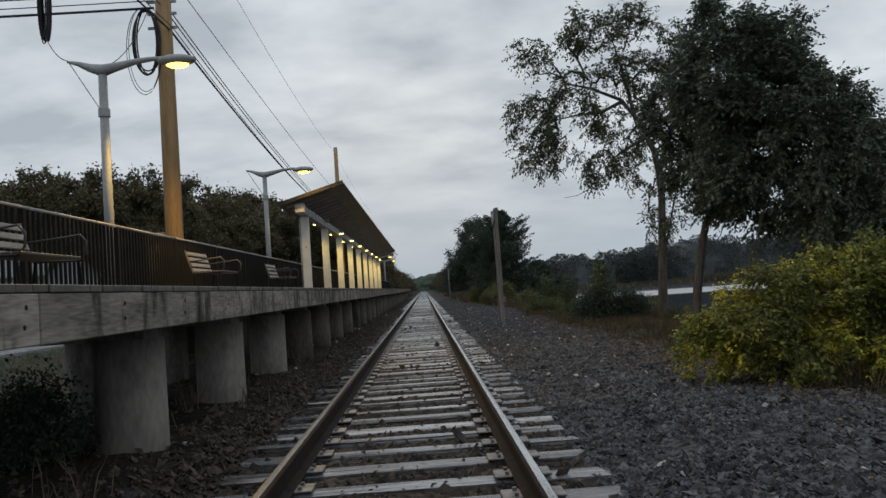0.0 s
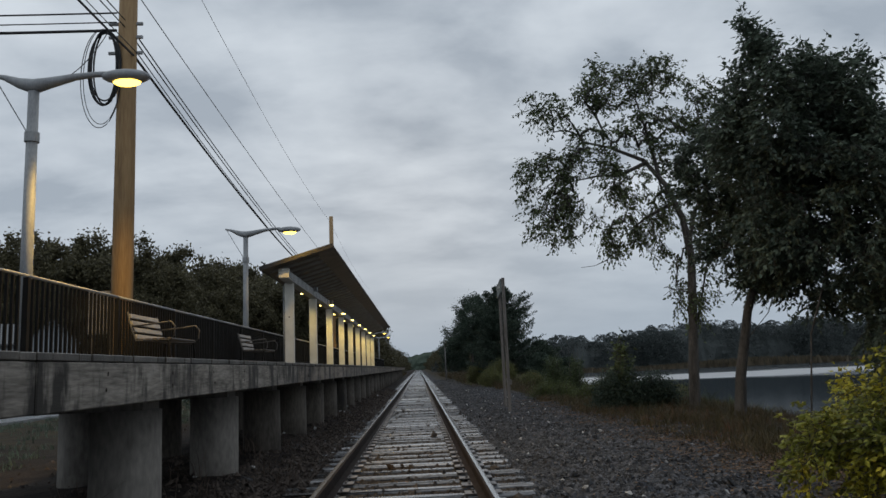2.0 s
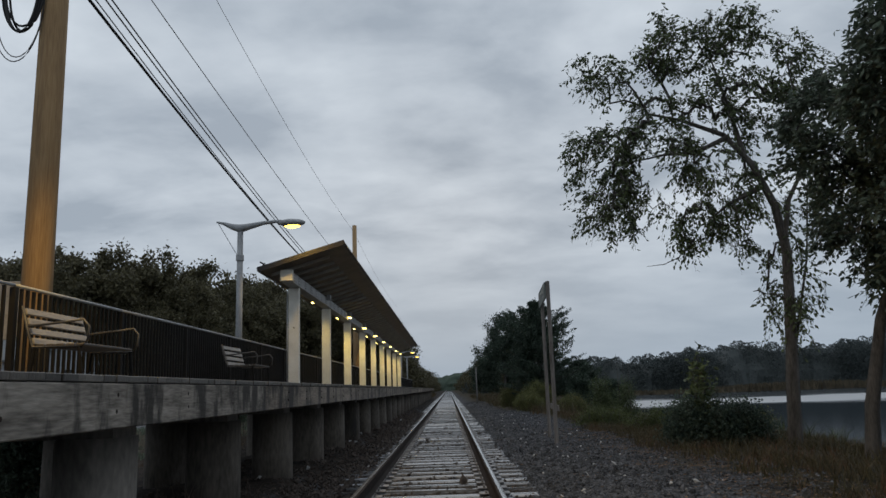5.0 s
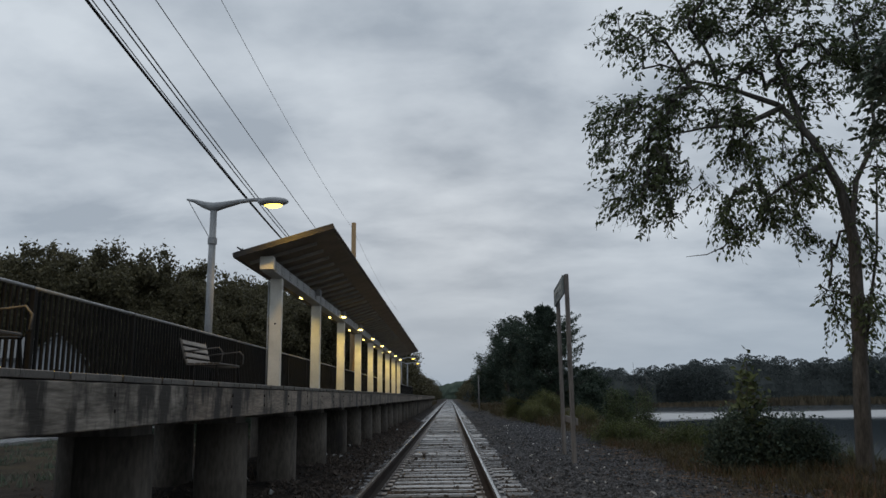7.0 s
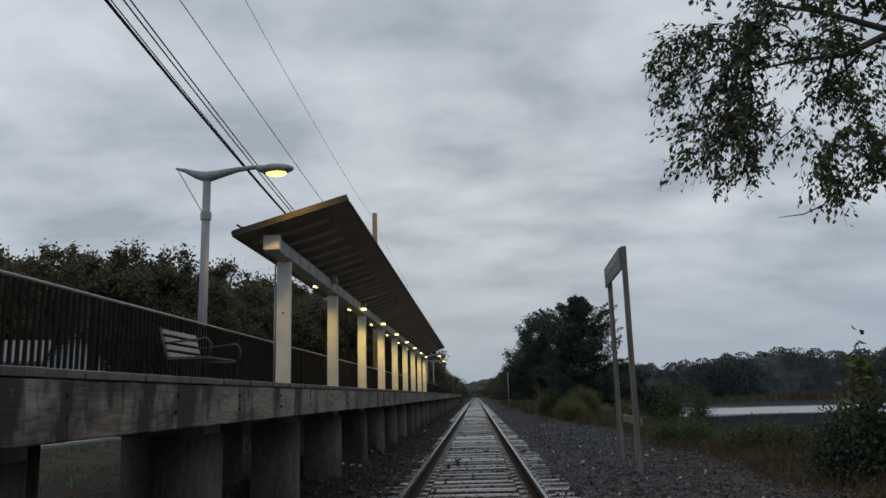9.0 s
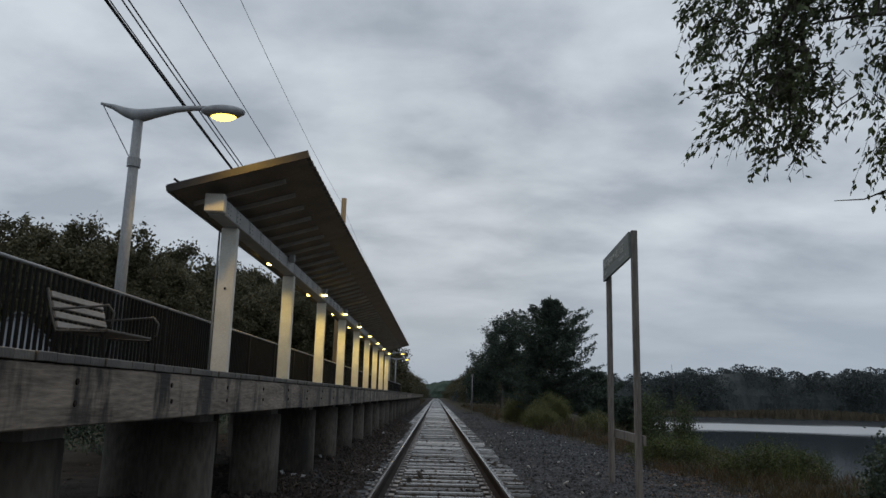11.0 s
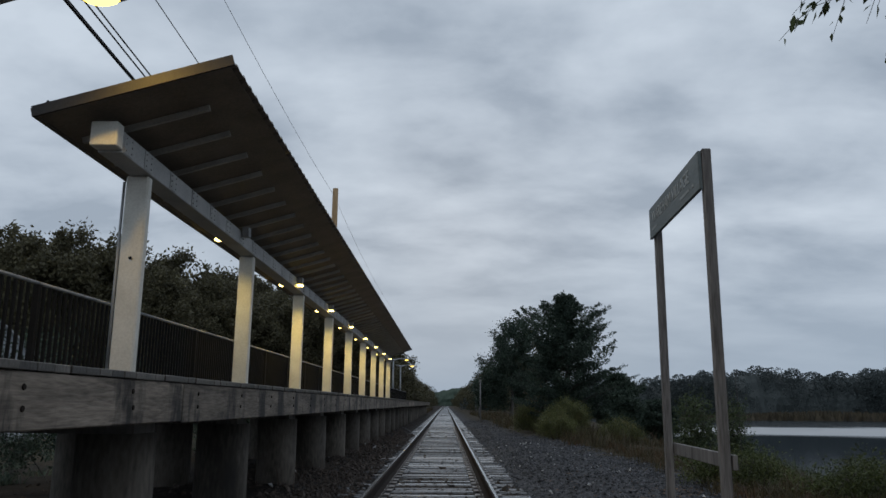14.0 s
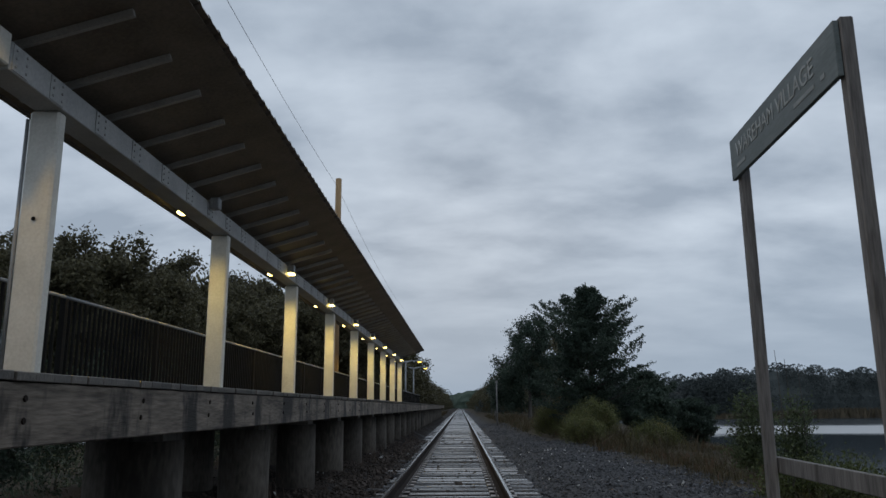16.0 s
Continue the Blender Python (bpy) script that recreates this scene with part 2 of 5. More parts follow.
M_WEED = leaf_mat("pale_weed_leaves", (0.045, 0.060, 0.022), (0.11, 0.13, 0.045), accent=(0.17, 0.14, 0.06), accent_at=0.6)
M_PALEWEED = leaf_mat("yellow_weed_leaves", (0.085, 0.095, 0.034), (0.17, 0.175, 0.065), accent=(0.24, 0.20, 0.09), accent_at=0.58)
M_FAR = leaf_mat("distant_foliage", (0.064, 0.060, 0.034), (0.132, 0.118, 0.064), accent=(0.19, 0.145, 0.065), accent_at=0.62)
# far woods: the blue-grey haze of distance is put into the leaf colour
M_WOODS = leaf_mat("hazy_far_wood_foliage", (0.058, 0.072, 0.074), (0.090, 0.107, 0.104), vary=0.25)
M_GRASS = leaf_mat("dry_grass_blades", (0.044, 0.040, 0.019), (0.098, 0.078, 0.040), accent=(0.125, 0.065, 0.040), accent_at=0.54)
M_REED = leaf_mat("reed_blades", (0.060, 0.048, 0.030), (0.105, 0.085, 0.055))
M_SIDING = mat("white_house_siding", (0.25, 0.265, 0.29), (0.35, 0.365, 0.39), 0.6, scale=2, fine=20, bump=0.1)
M_SHINGLE = mat("grey_roof_shingle", (0.12, 0.125, 0.13), (0.20, 0.205, 0.21), 0.8, scale=4, fine=30, bump=0.3)
M_DARKGLASS = mat("dark_window_glass", (0.02, 0.022, 0.025), (0.03, 0.033, 0.036), 0.1, bump=0.0)
M_ASPHALT = mat("wet_asphalt", (0.20, 0.205, 0.21), (0.32, 0.33, 0.34), 0.22, scale=2, fine=60, bump=0.2)
G_LAMP = glow("warm_lamp_lens", (1.0, 0.66, 0.10), 5.0)
G_FLOOD = glow("warm_flood_lens", (1.0, 0.74, 0.20), 8.0)

# water: dark and still; the rippled far lane's bright reflection is painted by position
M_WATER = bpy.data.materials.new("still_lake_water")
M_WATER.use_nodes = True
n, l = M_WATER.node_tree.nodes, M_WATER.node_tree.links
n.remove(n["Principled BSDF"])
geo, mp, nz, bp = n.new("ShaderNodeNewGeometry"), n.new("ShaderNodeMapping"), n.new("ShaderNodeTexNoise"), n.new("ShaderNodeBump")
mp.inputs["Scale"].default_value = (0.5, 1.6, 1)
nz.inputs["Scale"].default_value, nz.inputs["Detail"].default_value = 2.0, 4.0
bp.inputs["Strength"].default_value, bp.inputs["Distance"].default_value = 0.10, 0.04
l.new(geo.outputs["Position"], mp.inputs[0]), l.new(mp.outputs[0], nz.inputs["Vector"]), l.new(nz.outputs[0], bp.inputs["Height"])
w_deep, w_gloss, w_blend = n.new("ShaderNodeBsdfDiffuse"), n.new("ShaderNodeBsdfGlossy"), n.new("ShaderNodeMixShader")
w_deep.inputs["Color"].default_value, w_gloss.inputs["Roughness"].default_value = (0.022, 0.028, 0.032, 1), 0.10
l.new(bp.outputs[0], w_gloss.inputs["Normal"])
wsep, w_sheen_lane = n.new("ShaderNodeSeparateXYZ"), n.new("ShaderNodeValToRGB")
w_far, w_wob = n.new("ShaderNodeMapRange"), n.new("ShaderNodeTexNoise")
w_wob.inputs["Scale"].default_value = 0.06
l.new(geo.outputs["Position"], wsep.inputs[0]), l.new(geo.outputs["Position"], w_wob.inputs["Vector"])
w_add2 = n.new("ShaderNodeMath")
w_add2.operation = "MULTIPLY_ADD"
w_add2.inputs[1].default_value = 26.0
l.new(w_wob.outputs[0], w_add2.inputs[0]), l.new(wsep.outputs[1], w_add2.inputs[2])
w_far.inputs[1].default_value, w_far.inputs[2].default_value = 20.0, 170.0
l.new(w_add2.outputs[0], w_far.inputs[0]), l.new(w_far.outputs[0], w_sheen_lane.inputs[0])
# share of mirror reflection along y: weak near, strong in the lane
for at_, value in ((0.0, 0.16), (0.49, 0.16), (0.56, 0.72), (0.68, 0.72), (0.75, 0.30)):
    e = w_sheen_lane.color_ramp.elements[0] if at_ == 0.0 else w_sheen_lane.color_ramp.elements.new(at_)
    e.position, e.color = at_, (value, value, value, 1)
w_sheen_lane.color_ramp.elements[-1].color = (0.30, 0.30, 0.30, 1)
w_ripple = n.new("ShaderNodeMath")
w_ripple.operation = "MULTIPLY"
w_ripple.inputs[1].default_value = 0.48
l.new(w_sheen_lane.outputs[0], w_ripple.inputs[0]), l.new(w_ripple.outputs[0], w_gloss.inputs["Roughness"])
l.new(w_sheen_lane.outputs[0], w_blend.inputs[0]), l.new(w_deep.outputs[0], w_blend.inputs[1]), l.new(w_gloss.outputs[0], w_blend.inputs[2])
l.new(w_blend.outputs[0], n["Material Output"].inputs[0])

# ground: gravel beside the track, then brown grass and earth
M_GROUND = bpy.data.materials.new("gravel_and_grass_ground")
M_GROUND.use_nodes = True
n, l = M_GROUND.node_tree.nodes, M_GROUND.node_tree.links
b = n["Principled BSDF"]
b.inputs["Roughness"].default_value, b.inputs["Specular IOR Level"].default_value = 0.9, 0.12
geo = n.new("ShaderNodeNewGeometry")


def gnode(kind, **values):
    k = n.new(kind)
    for key, v in values.items():
        k.inputs[key].default_value = v
    return k


def gnoise(scale, detail=6.0):
    k = gnode("ShaderNodeTexNoise", Scale=scale, Detail=detail)
    l.new(geo.outputs["Position"], k.inputs["Vector"])
    return k.outputs[0]


def gramp(src, p0, c0, p1, c1):
    k = n.new("ShaderNodeValToRGB")
    k.color_ramp.elements[0].position, k.color_ramp.elements[1].position = p0, p1
    k.color_ramp.elements[0].color, k.color_ramp.elements[1].color = (*c0, 1), (*c1, 1)
    l.new(src, k.inputs[0])
    return k.outputs[0]


vor = gnode("ShaderNodeTexVoronoi", Scale=22.0)
l.new(geo.outputs["Position"], vor.inputs["Vector"])
vsep = n.new("ShaderNodeSeparateColor")
l.new(vor.outputs["Color"], vsep.inputs[0])
g_stone = gramp(vsep.outputs[0], 0.0, (0.011, 0.0115, 0.013), 1.0, (0.100, 0.101, 0.108))
g_soil = gramp(gnoise(1.1), 0.36, (0.024, 0.020, 0.014), 0.64, (0.062, 0.048, 0.028))
sepp = n.new("ShaderNodeSeparateXYZ")
l.new(geo.outputs["Position"], sepp.inputs[0])
g_add = n.new("ShaderNodeMath")
g_add.operation = "MULTIPLY_ADD"
g_add.inputs[1].default_value, g_add.inputs[2].default_value = 2.6, -1.3
l.new(gnoise(0.7), g_add.inputs[0])
g_x = n.new("ShaderNodeMath")
g_x.operation = "ADD"
l.new(sepp.outputs[0], g_x.inputs[0]), l.new(g_add.outputs[0], g_x.inputs[1])
g_mr = gnode("ShaderNodeMapRange")
g_mr.inputs[1].default_value, g_mr.inputs[2].default_value = 3.3, 4.4
g_yr = gnode("ShaderNodeMapRange")
for k, value in ((1, 38.0), (2, 70.0), (3, 0.0), (4, 1.7)):
    g_yr.inputs[k].default_value = value
l.new(sepp.outputs[1], g_yr.inputs[0])
g_xy = n.new("ShaderNodeMath")
g_xy.operation = "ADD"
l.new(g_x.outputs[0], g_xy.inputs[0]), l.new(g_yr.outputs[0], g_xy.inputs[1])
l.new(g_xy.outputs[0], g_mr.inputs[0])
g_ml = gnode("ShaderNodeMapRange")
g_ml.inputs[1].default_value, g_ml.inputs[2].default_value = -1.9, -3.2
l.new(g_x.outputs[0], g_ml.inputs[0])
g_or = n.new("ShaderNodeMath")
g_or.operation = "MAXIMUM"
l.new(g_mr.outputs[0], g_or.inputs[0]), l.new(g_ml.outputs[0], g_or.inputs[1])
g_mix = n.new("ShaderNodeMix")
g_mix.data_type = "RGBA"
l.new(g_or.outputs[0], g_mix.inputs[0]), l.new(g_stone, g_mix.inputs[6]), l.new(g_soil, g_mix.inputs[7])
# dark brown earth by the piers, with the platform's shade put into its colour
g_shaded_earth = gramp(gnoise(2.3), 0.36, (0.010, 0.008, 0.007), 0.64, (0.034, 0.026, 0.021))
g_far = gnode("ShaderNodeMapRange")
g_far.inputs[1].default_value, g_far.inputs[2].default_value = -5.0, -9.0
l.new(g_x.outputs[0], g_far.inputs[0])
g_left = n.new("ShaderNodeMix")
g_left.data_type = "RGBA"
l.new(g_far.outputs[0], g_left.inputs[0]), l.new(g_shaded_earth, g_left.inputs[6]), l.new(g_soil, g_left.inputs[7])
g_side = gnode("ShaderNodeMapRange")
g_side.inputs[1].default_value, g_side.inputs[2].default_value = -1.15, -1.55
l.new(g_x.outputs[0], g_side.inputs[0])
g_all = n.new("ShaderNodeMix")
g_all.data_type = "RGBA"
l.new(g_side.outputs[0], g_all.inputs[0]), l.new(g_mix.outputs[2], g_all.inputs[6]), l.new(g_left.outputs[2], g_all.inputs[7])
g_abs = n.new("ShaderNodeMath")
g_abs.operation = "ABSOLUTE"
l.new(sepp.outputs[0], g_abs.inputs[0])
g_in = gnode("ShaderNodeMapRange")
g_in.inputs[1].default_value, g_in.inputs[2].default_value = 1.40, 1.15
l.new(g_abs.outputs[0], g_in.inputs[0])
g_foul = gramp(vsep.outputs[1], 0.0, (0.012, 0.010, 0.009), 1.0, (0.070, 0.060, 0.052))
g_trk = n.new("ShaderNodeMix")
g_trk.data_type = "RGBA"
l.new(g_in.outputs[0], g_trk.inputs[0]), l.new(g_all.outputs[2], g_trk.inputs[6]), l.new(g_foul, g_trk.inputs[7])
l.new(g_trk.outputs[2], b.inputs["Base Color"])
bp = n.new("ShaderNodeBump")
bp.inputs["Strength"].default_value, bp.inputs["Distance"].default_value = 0.8, 0.03
l.new(vor.outputs["Distance"], bp.inputs["Height"]), l.new(bp.outputs[0], b.inputs["Normal"])


# ---- mesh helpers ----
def mesh_of(name, bm, material, smooth=False):
    me = bpy.data.meshes.new(name)
    bm.to_mesh(me)
    bm.free()
    for m in (material if isinstance(material, (list, tuple)) else [material]):
        me.materials.append(m)
    if smooth:
        me.shade_smooth()
    return me


def part(name, bm, material, parent, label="", smooth=False):
    ob = new(name, mesh_of(name, bm, material, smooth))
    ob.parent = parent
    if label:
        ob["label"] = label
    return ob


def thing(name, label, category, group="", kind="", at=(0, 0, 0)):
    ob = new(name)
    ob.empty_display_size = 0.2
    ob.location = at
    return tagged(ob, label, category, group, kind)


def box(bm, x0, x1, y0, y1, z0, z1, bevel=0.0):
    r = bmesh.ops.create_cube(bm, size=1.0, matrix=Matrix.Translation(((x0 + x1) / 2, (y0 + y1) / 2, (z0 + z1) / 2)) @ Matrix.Diagonal((x1 - x0, y1 - y0, z1 - z0, 1)))
    if bevel:
        edges = list({ed for v in r["verts"] for ed in v.link_edges})
        bmesh.ops.bevel(bm, geom=edges, offset=bevel, segments=1, affect="EDGES")
    return bm


def boxm(*a, bevel=0.0):
    return box(bmesh.new(), *a, bevel=bevel)


def cyl(bm, p0, p1, r0, r1, seg=12, caps=True):
    p0, p1 = Vector(p0), Vector(p1)
    d = p1 - p0
    m = Matrix.Translation((p0 + p1) / 2) @ d.to_track_quat("Z", "Y").to_matrix().to_4x4()
    bmesh.ops.create_cone(bm, cap_ends=caps, segments=seg, radius1=r0, radius2=r1, depth=d.length, matrix=m)
    return bm


def tube(bm, pts, radii, seg=8):
    """A tube along points, with one radius or one for each."""
    pts = [Vector(p) for p in pts]
    if isinstance(radii, (int, float)):
        radii = [radii] * len(pts)
    rings = []
    ref = Vector((0.31, 0.17, 0.93)).normalized()
    for i, p in enumerate(pts):
        t = (pts[min(i + 1, len(pts) - 1)] - pts[max(i - 1, 0)]).normalized()
        r = ref if abs(t.dot(ref)) < 0.95 else Vector((1, 0, 0))
        u = t.cross(r).normalized()
        v = t.cross(u)
        rings.append([bm.verts.new(p + radii[i] * (math.cos(a) * u + math.sin(a) * v)) for a in (2 * math.pi * k / seg for k in range(seg))])
    for a, c in zip(rings, rings[1:]):
        for k in range(seg):
            bm.faces.new((a[k], a[(k + 1) % seg], c[(k + 1) % seg], c[k]))
    bm.faces.new(rings[0]), bm.faces.new(list(reversed(rings[-1])))
    bmesh.ops.recalc_face_normals(bm, faces=bm.faces)
    return bm


def raw(name, verts, faces, material, parent=None, smooth=False):
    me = bpy.data.meshes.new(name)
    me.from_pydata(np.asarray(verts).tolist(), [], np.asarray(faces).tolist())
    me.materials.append(material)
    if smooth:
        me.shade_smooth()
    ob = new(name, me)
    ob.parent = parent
    return ob


rng = np.random.default_rng(7)


def leaf_mesh(centres, size, spread=0.35, aspect=0.55, droop=0.25, r=rng):
    """One bent diamond of two triangles for each leaf."""
    k = len(centres)
    a = r.normal(size=(k, 3))
    a[:, 2] -= droop
    a /= np.linalg.norm(a, axis=1)[:, None]
    b = np.cross(a, r.normal(size=(k, 3)))
    b /= np.linalg.norm(b, axis=1)[:, None] + 1e-9
    s = (size * (1 + spread * r.uniform(-1, 1, k)))[:, None]
    nrm = np.cross(a, b)
    v = np.empty((k, 4, 3))
    v[:, 0] = centres - a * s * 0.5
    v[:, 1] = centres + b * s * 0.5 * aspect + nrm * s * 0.12
    v[:, 2] = centres + a * s * 0.5
    v[:, 3] = centres - b * s * 0.5 * aspect + nrm * s * 0.12
    i = np.arange(k) * 4
    f = np.concatenate([np.stack([i, i + 1, i + 2], 1), np.stack([i, i + 2, i + 3], 1)])
    return v.reshape(-1, 3), f


# ---- ground ----
WATER_Z = -1.25


def shore_x(y):
    """Where the lake's near bank meets the water."""
    return 9.4 + 0.125 * min(max(0, y - 20), 60) + 0.5 * math.sin(y * 0.31 + 0.6) + 0.3 * math.sin(y * 0.77)


def ground_z(x, y):
    u = abs(x)
    z = -0.05 if u > 1.32 else -0.04
    if x < -1.2:
        k = min(1, (-1.2 - x) / 0.75)
        z = -0.05 + 0.24 * k * k * (3 - 2 * k)
        if x < -2.6:
            z -= 0.25 * min(1, (-2.6 - x) / 4.0)
    elif x > 1.4:
        k = min(1, (x - 1.4) / 0.9)
        z = -0.05 + 0.09 * k * k * (3 - 2 * k)
        sx = shore_x(y)
        run = 3.2 + 3.0 * min(1, max(0, (y - 24) / 8))
        x0 = sx - run
        if x > x0:
            k = min(1.8, (x - x0) / run)
            z = 0.04 - (abs(WATER_Z) + 0.04) * k ** (1.5 - 0.35 * min(1, max(0, (y - 24) / 8)))
        fy = 158 + 6 * math.sin(x * 0.03)
        if y > fy - 20:
            z = max(z, min(-0.4, WATER_Z - 0.6 + (y - fy + 20) * 0.04))
        if x > 190:
            z = max(z, min(0.6, WATER_Z - 0.6 + (x - 190) * 0.05))
    if u > 1.5:
        z += 0.05 * noise.noise(Vector((x * 0.9, y * 0.9, 0))) + 0.025 * noise.noise(Vector((x * 3.1, y * 3.1, 5)))
    return z


def spaced(stops):
    out = []
    for a, c, step in stops:
        out += list(np.arange(a, c, step))
    return out + [stops[-1][1]]


gx = spaced([(-2500, -200, 300), (-200, -20, 15), (-20, -5, 1.0), (-5, 18, 0.2), (18, 30, 1.0), (30, 200, 10), (200, 2500, 300)])
gy = spaced([(-400, -40, 60), (-40, 0, 3), (0, 55, 0.4), (55, 120, 1.5), (120, 300, 8), (300, 3500, 400)])
gv = [(x, y, ground_z(x, y)) for y in gy for x in gx]
gw = len(gx)
gf = [(j * gw + i, j * gw + i + 1, (j + 1) * gw + i + 1, (j + 1) * gw + i) for j in range(len(gy) - 1) for i in range(gw - 1)]
tagged(raw("ground", gv, gf, M_GROUND, smooth=True), "grey gravel and brown grassy ground along the track", "ground", kind="structure")

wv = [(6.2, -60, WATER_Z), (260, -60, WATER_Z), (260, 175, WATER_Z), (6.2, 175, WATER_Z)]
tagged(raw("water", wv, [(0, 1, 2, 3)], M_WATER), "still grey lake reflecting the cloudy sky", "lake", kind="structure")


# ---- railway track ----
track = thing("railway_track", "single railway track of worn steel rails on grey wooden ties", "railway track", kind="structure")
RAIL_X = 0.7525


def rail_profile():
    right = [(0.070, 0.0), (0.070, 0.010), (0.012, 0.030), (0.009, 0.120), (0.036, 0.134), (0.036, 0.160), (0.030, 0.167), (0.014, 0.1695)]
    return right + [(-x, z) for x, z in reversed(right)]


for sx in (-1, 1):
    bm = bmesh.new()
    prof = rail_profile()
    ys = [-8 + 6 * k for k in range(60)] + [600, 1500]
    rings = [[bm.verts.new((sx * RAIL_X + x, y, 0.004 + z)) for x, z in prof] for y in ys]
    k = len(prof)
    for a, c in zip(rings, rings[1:]):
        for i in range(k):
            f = bm.faces.new((a[i], a[(i + 1) % k], c[(i + 1) % k], c[i]))
            f.material_index = 0 if i == 7 or i == (6 if sx > 0 else 8) else 1
    bmesh.ops.recalc_face_normals(bm, faces=bm.faces)
    part("rail", bm, [M_RAIL_TOP, M_RAIL], track, "rusty steel rail with a bright worn head")


def tie_mesh(seed):
    r = random.Random(seed)
    bm = boxm(-1.29, 1.29, -0.080, 0.080, -0.17, 0.0, bevel=0.018)
    for v in bm.verts:
        v.co += Vector((r.uniform(-0.04, 0.04), r.uniform(-0.016, 0.016), r.uniform(-0.010, 0.004)))
    return mesh_of("tie", bm, M_TIE)


TIE_MESHES = [tie_mesh(k) for k in range(8)]
bm = boxm(-0.18, 0.18, -0.095, 0.095, 0.0, 0.014, bevel=0.004)
for px, py in ((-0.10, 0.055), (0.10, -0.055), (-0.10, -0.055), (0.10, 0.055)):
    box(bm, px - 0.012, px + 0.012, py - 0.012, py + 0.012, 0.014, 0.034)
PLATE_MESH = mesh_of("tie_plate", bm, M_PLATE)
TIE_YS = []
ty = 1.0
r = random.Random(5)
while ty < 128:
    TIE_YS.append(ty)
    ty += 0.505 + r.uniform(-0.03, 0.03)
far_tie = bmesh.new()
for i, y in enumerate(TIE_YS):
    t = new("tie", TIE_MESHES[i % 8])
    t.parent = track
    t.location = (r.uniform(-0.03, 0.03), y, r.uniform(-0.010, 0.002))
    t.rotation_euler = (0, 0, r.uniform(-0.012, 0.012) + (math.pi if r.random() < 0.5 else 0))
    if y < 60:
        for sx in (-1, 1):
            p = new("tie_plate", PLATE_MESH)
            p.parent = track
            p.location = (sx * RAIL_X, y + r.uniform(-0.012, 0.012), -0.001)
y = TIE_YS[-1]
while y < 420:
    y += 0.52
    box(far_tie, -1.28, 1.28, y - 0.11, y + 0.11, -0.1, 0.0)
tagged(part("tie_row", far_tie, M_TIE, track), kind="stuff")


# ---- platform ----
PX, PTOP, PBOT, PBACK = -1.50, 1.352, 1.075, -4.155
P0, P1 = -6.0, 100.0
platform = thing("station_platform", "raised station platform with weathered timber edge on round piers", "platform", kind="structure")
part("deck", boxm(PBACK, PX - 0.062, P0, P1, PTOP - 0.14, PTOP - 0.045), M_DECK, platform, "grey timber platform frame")
JOINTS = sorted([1.78 + 7.28 * k for k in range(14)] + [6.69])
for a, c in zip([P0] + [j for j in JOINTS if j > P0], [j for j in JOINTS if j > P0] + [P1]):
    if c - a < 0.2 or a >= P1:
        continue
    c = min(c, P1)
    bm = bmesh.new()
    box(bm, PX - 0.06, PX + r.uniform(-0.006, 0.006), a + 0.006, c - 0.006, PBOT + r.uniform(-0.01, 0.01), PTOP - 0.041, bevel=0.006)
    part("fascia_board", bm, M_FASCIA if a < 14 else M_FASCIA2, platform)
PLANKS = []
for k in range(4):
    bm = boxm(PBACK, PX + 0.004 + 0.003 * (k % 3), -0.069, 0.069, PTOP - 0.036, PTOP, bevel=0.003)
    PLANKS.append(mesh_of("plank", bm, M_EDGE))
far_planks = bmesh.new()
y, i = P0 + 0.07, 0
while y < P1:
    if 5 < y < 46:
        p = new("plank", PLANKS[i * 7 % 4])
        p.parent, p.location = platform, (r.uniform(-0.002, 0.002), y, r.uniform(-0.001, 0.001))
    else:
        box(far_planks, PBACK, PX + 0.014, y - 0.069, y + 0.069, PTOP - 0.038, PTOP)
    y, i = y + 0.142, i + 1
tagged(part("plank_row", far_planks, M_EDGE, platform), kind="stuff")
BOLT = mesh_of("bolt", cyl(bmesh.new(), (0, 0, 0), (0.005, 0, 0), 0.014, 0.012, 8), M_RAIL)
y = 3.3
while y < 62:
    for z in (PBOT + 0.09, PBOT + 0.175):
        p = new("bolt", BOLT)
        p.parent, p.location = platform, (PX + 0.0005, y + r.uniform(-0.02, 0.02), z)
    y += 1.085


def pier_mesh(seed):
    q = random.Random(seed)
    bm = bmesh.new()
    cyl(bm, (0, 0, -0.45), (0, 0, 0.87), 0.255 + q.uniform(-0.008, 0.008), 0.25, 28)
    return mesh_of("pier", bm, M_CONC, True)


PIERS = [pier_mesh(k) for k in range(3)]
# same pier shapes in a darker brown, used from y 15 on
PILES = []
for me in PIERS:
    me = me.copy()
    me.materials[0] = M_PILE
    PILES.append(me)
PIER_YS = [9.05 + 2.48 * k for k in range(-5, 37)]
for i, y in enumerate(PIER_YS):
    for x in (-2.03, -3.40):
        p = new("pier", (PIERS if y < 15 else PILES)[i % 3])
        p.parent = platform
        p.location, p.rotation_euler = (x, y, 0.12), (0, 0, r.uniform(0, 6.28))
    part("cap_beam", boxm(PBACK + 0.1, PX - 0.35, y - 0.18, y + 0.18, 0.99, PTOP - 0.145), M_CONC, platform)


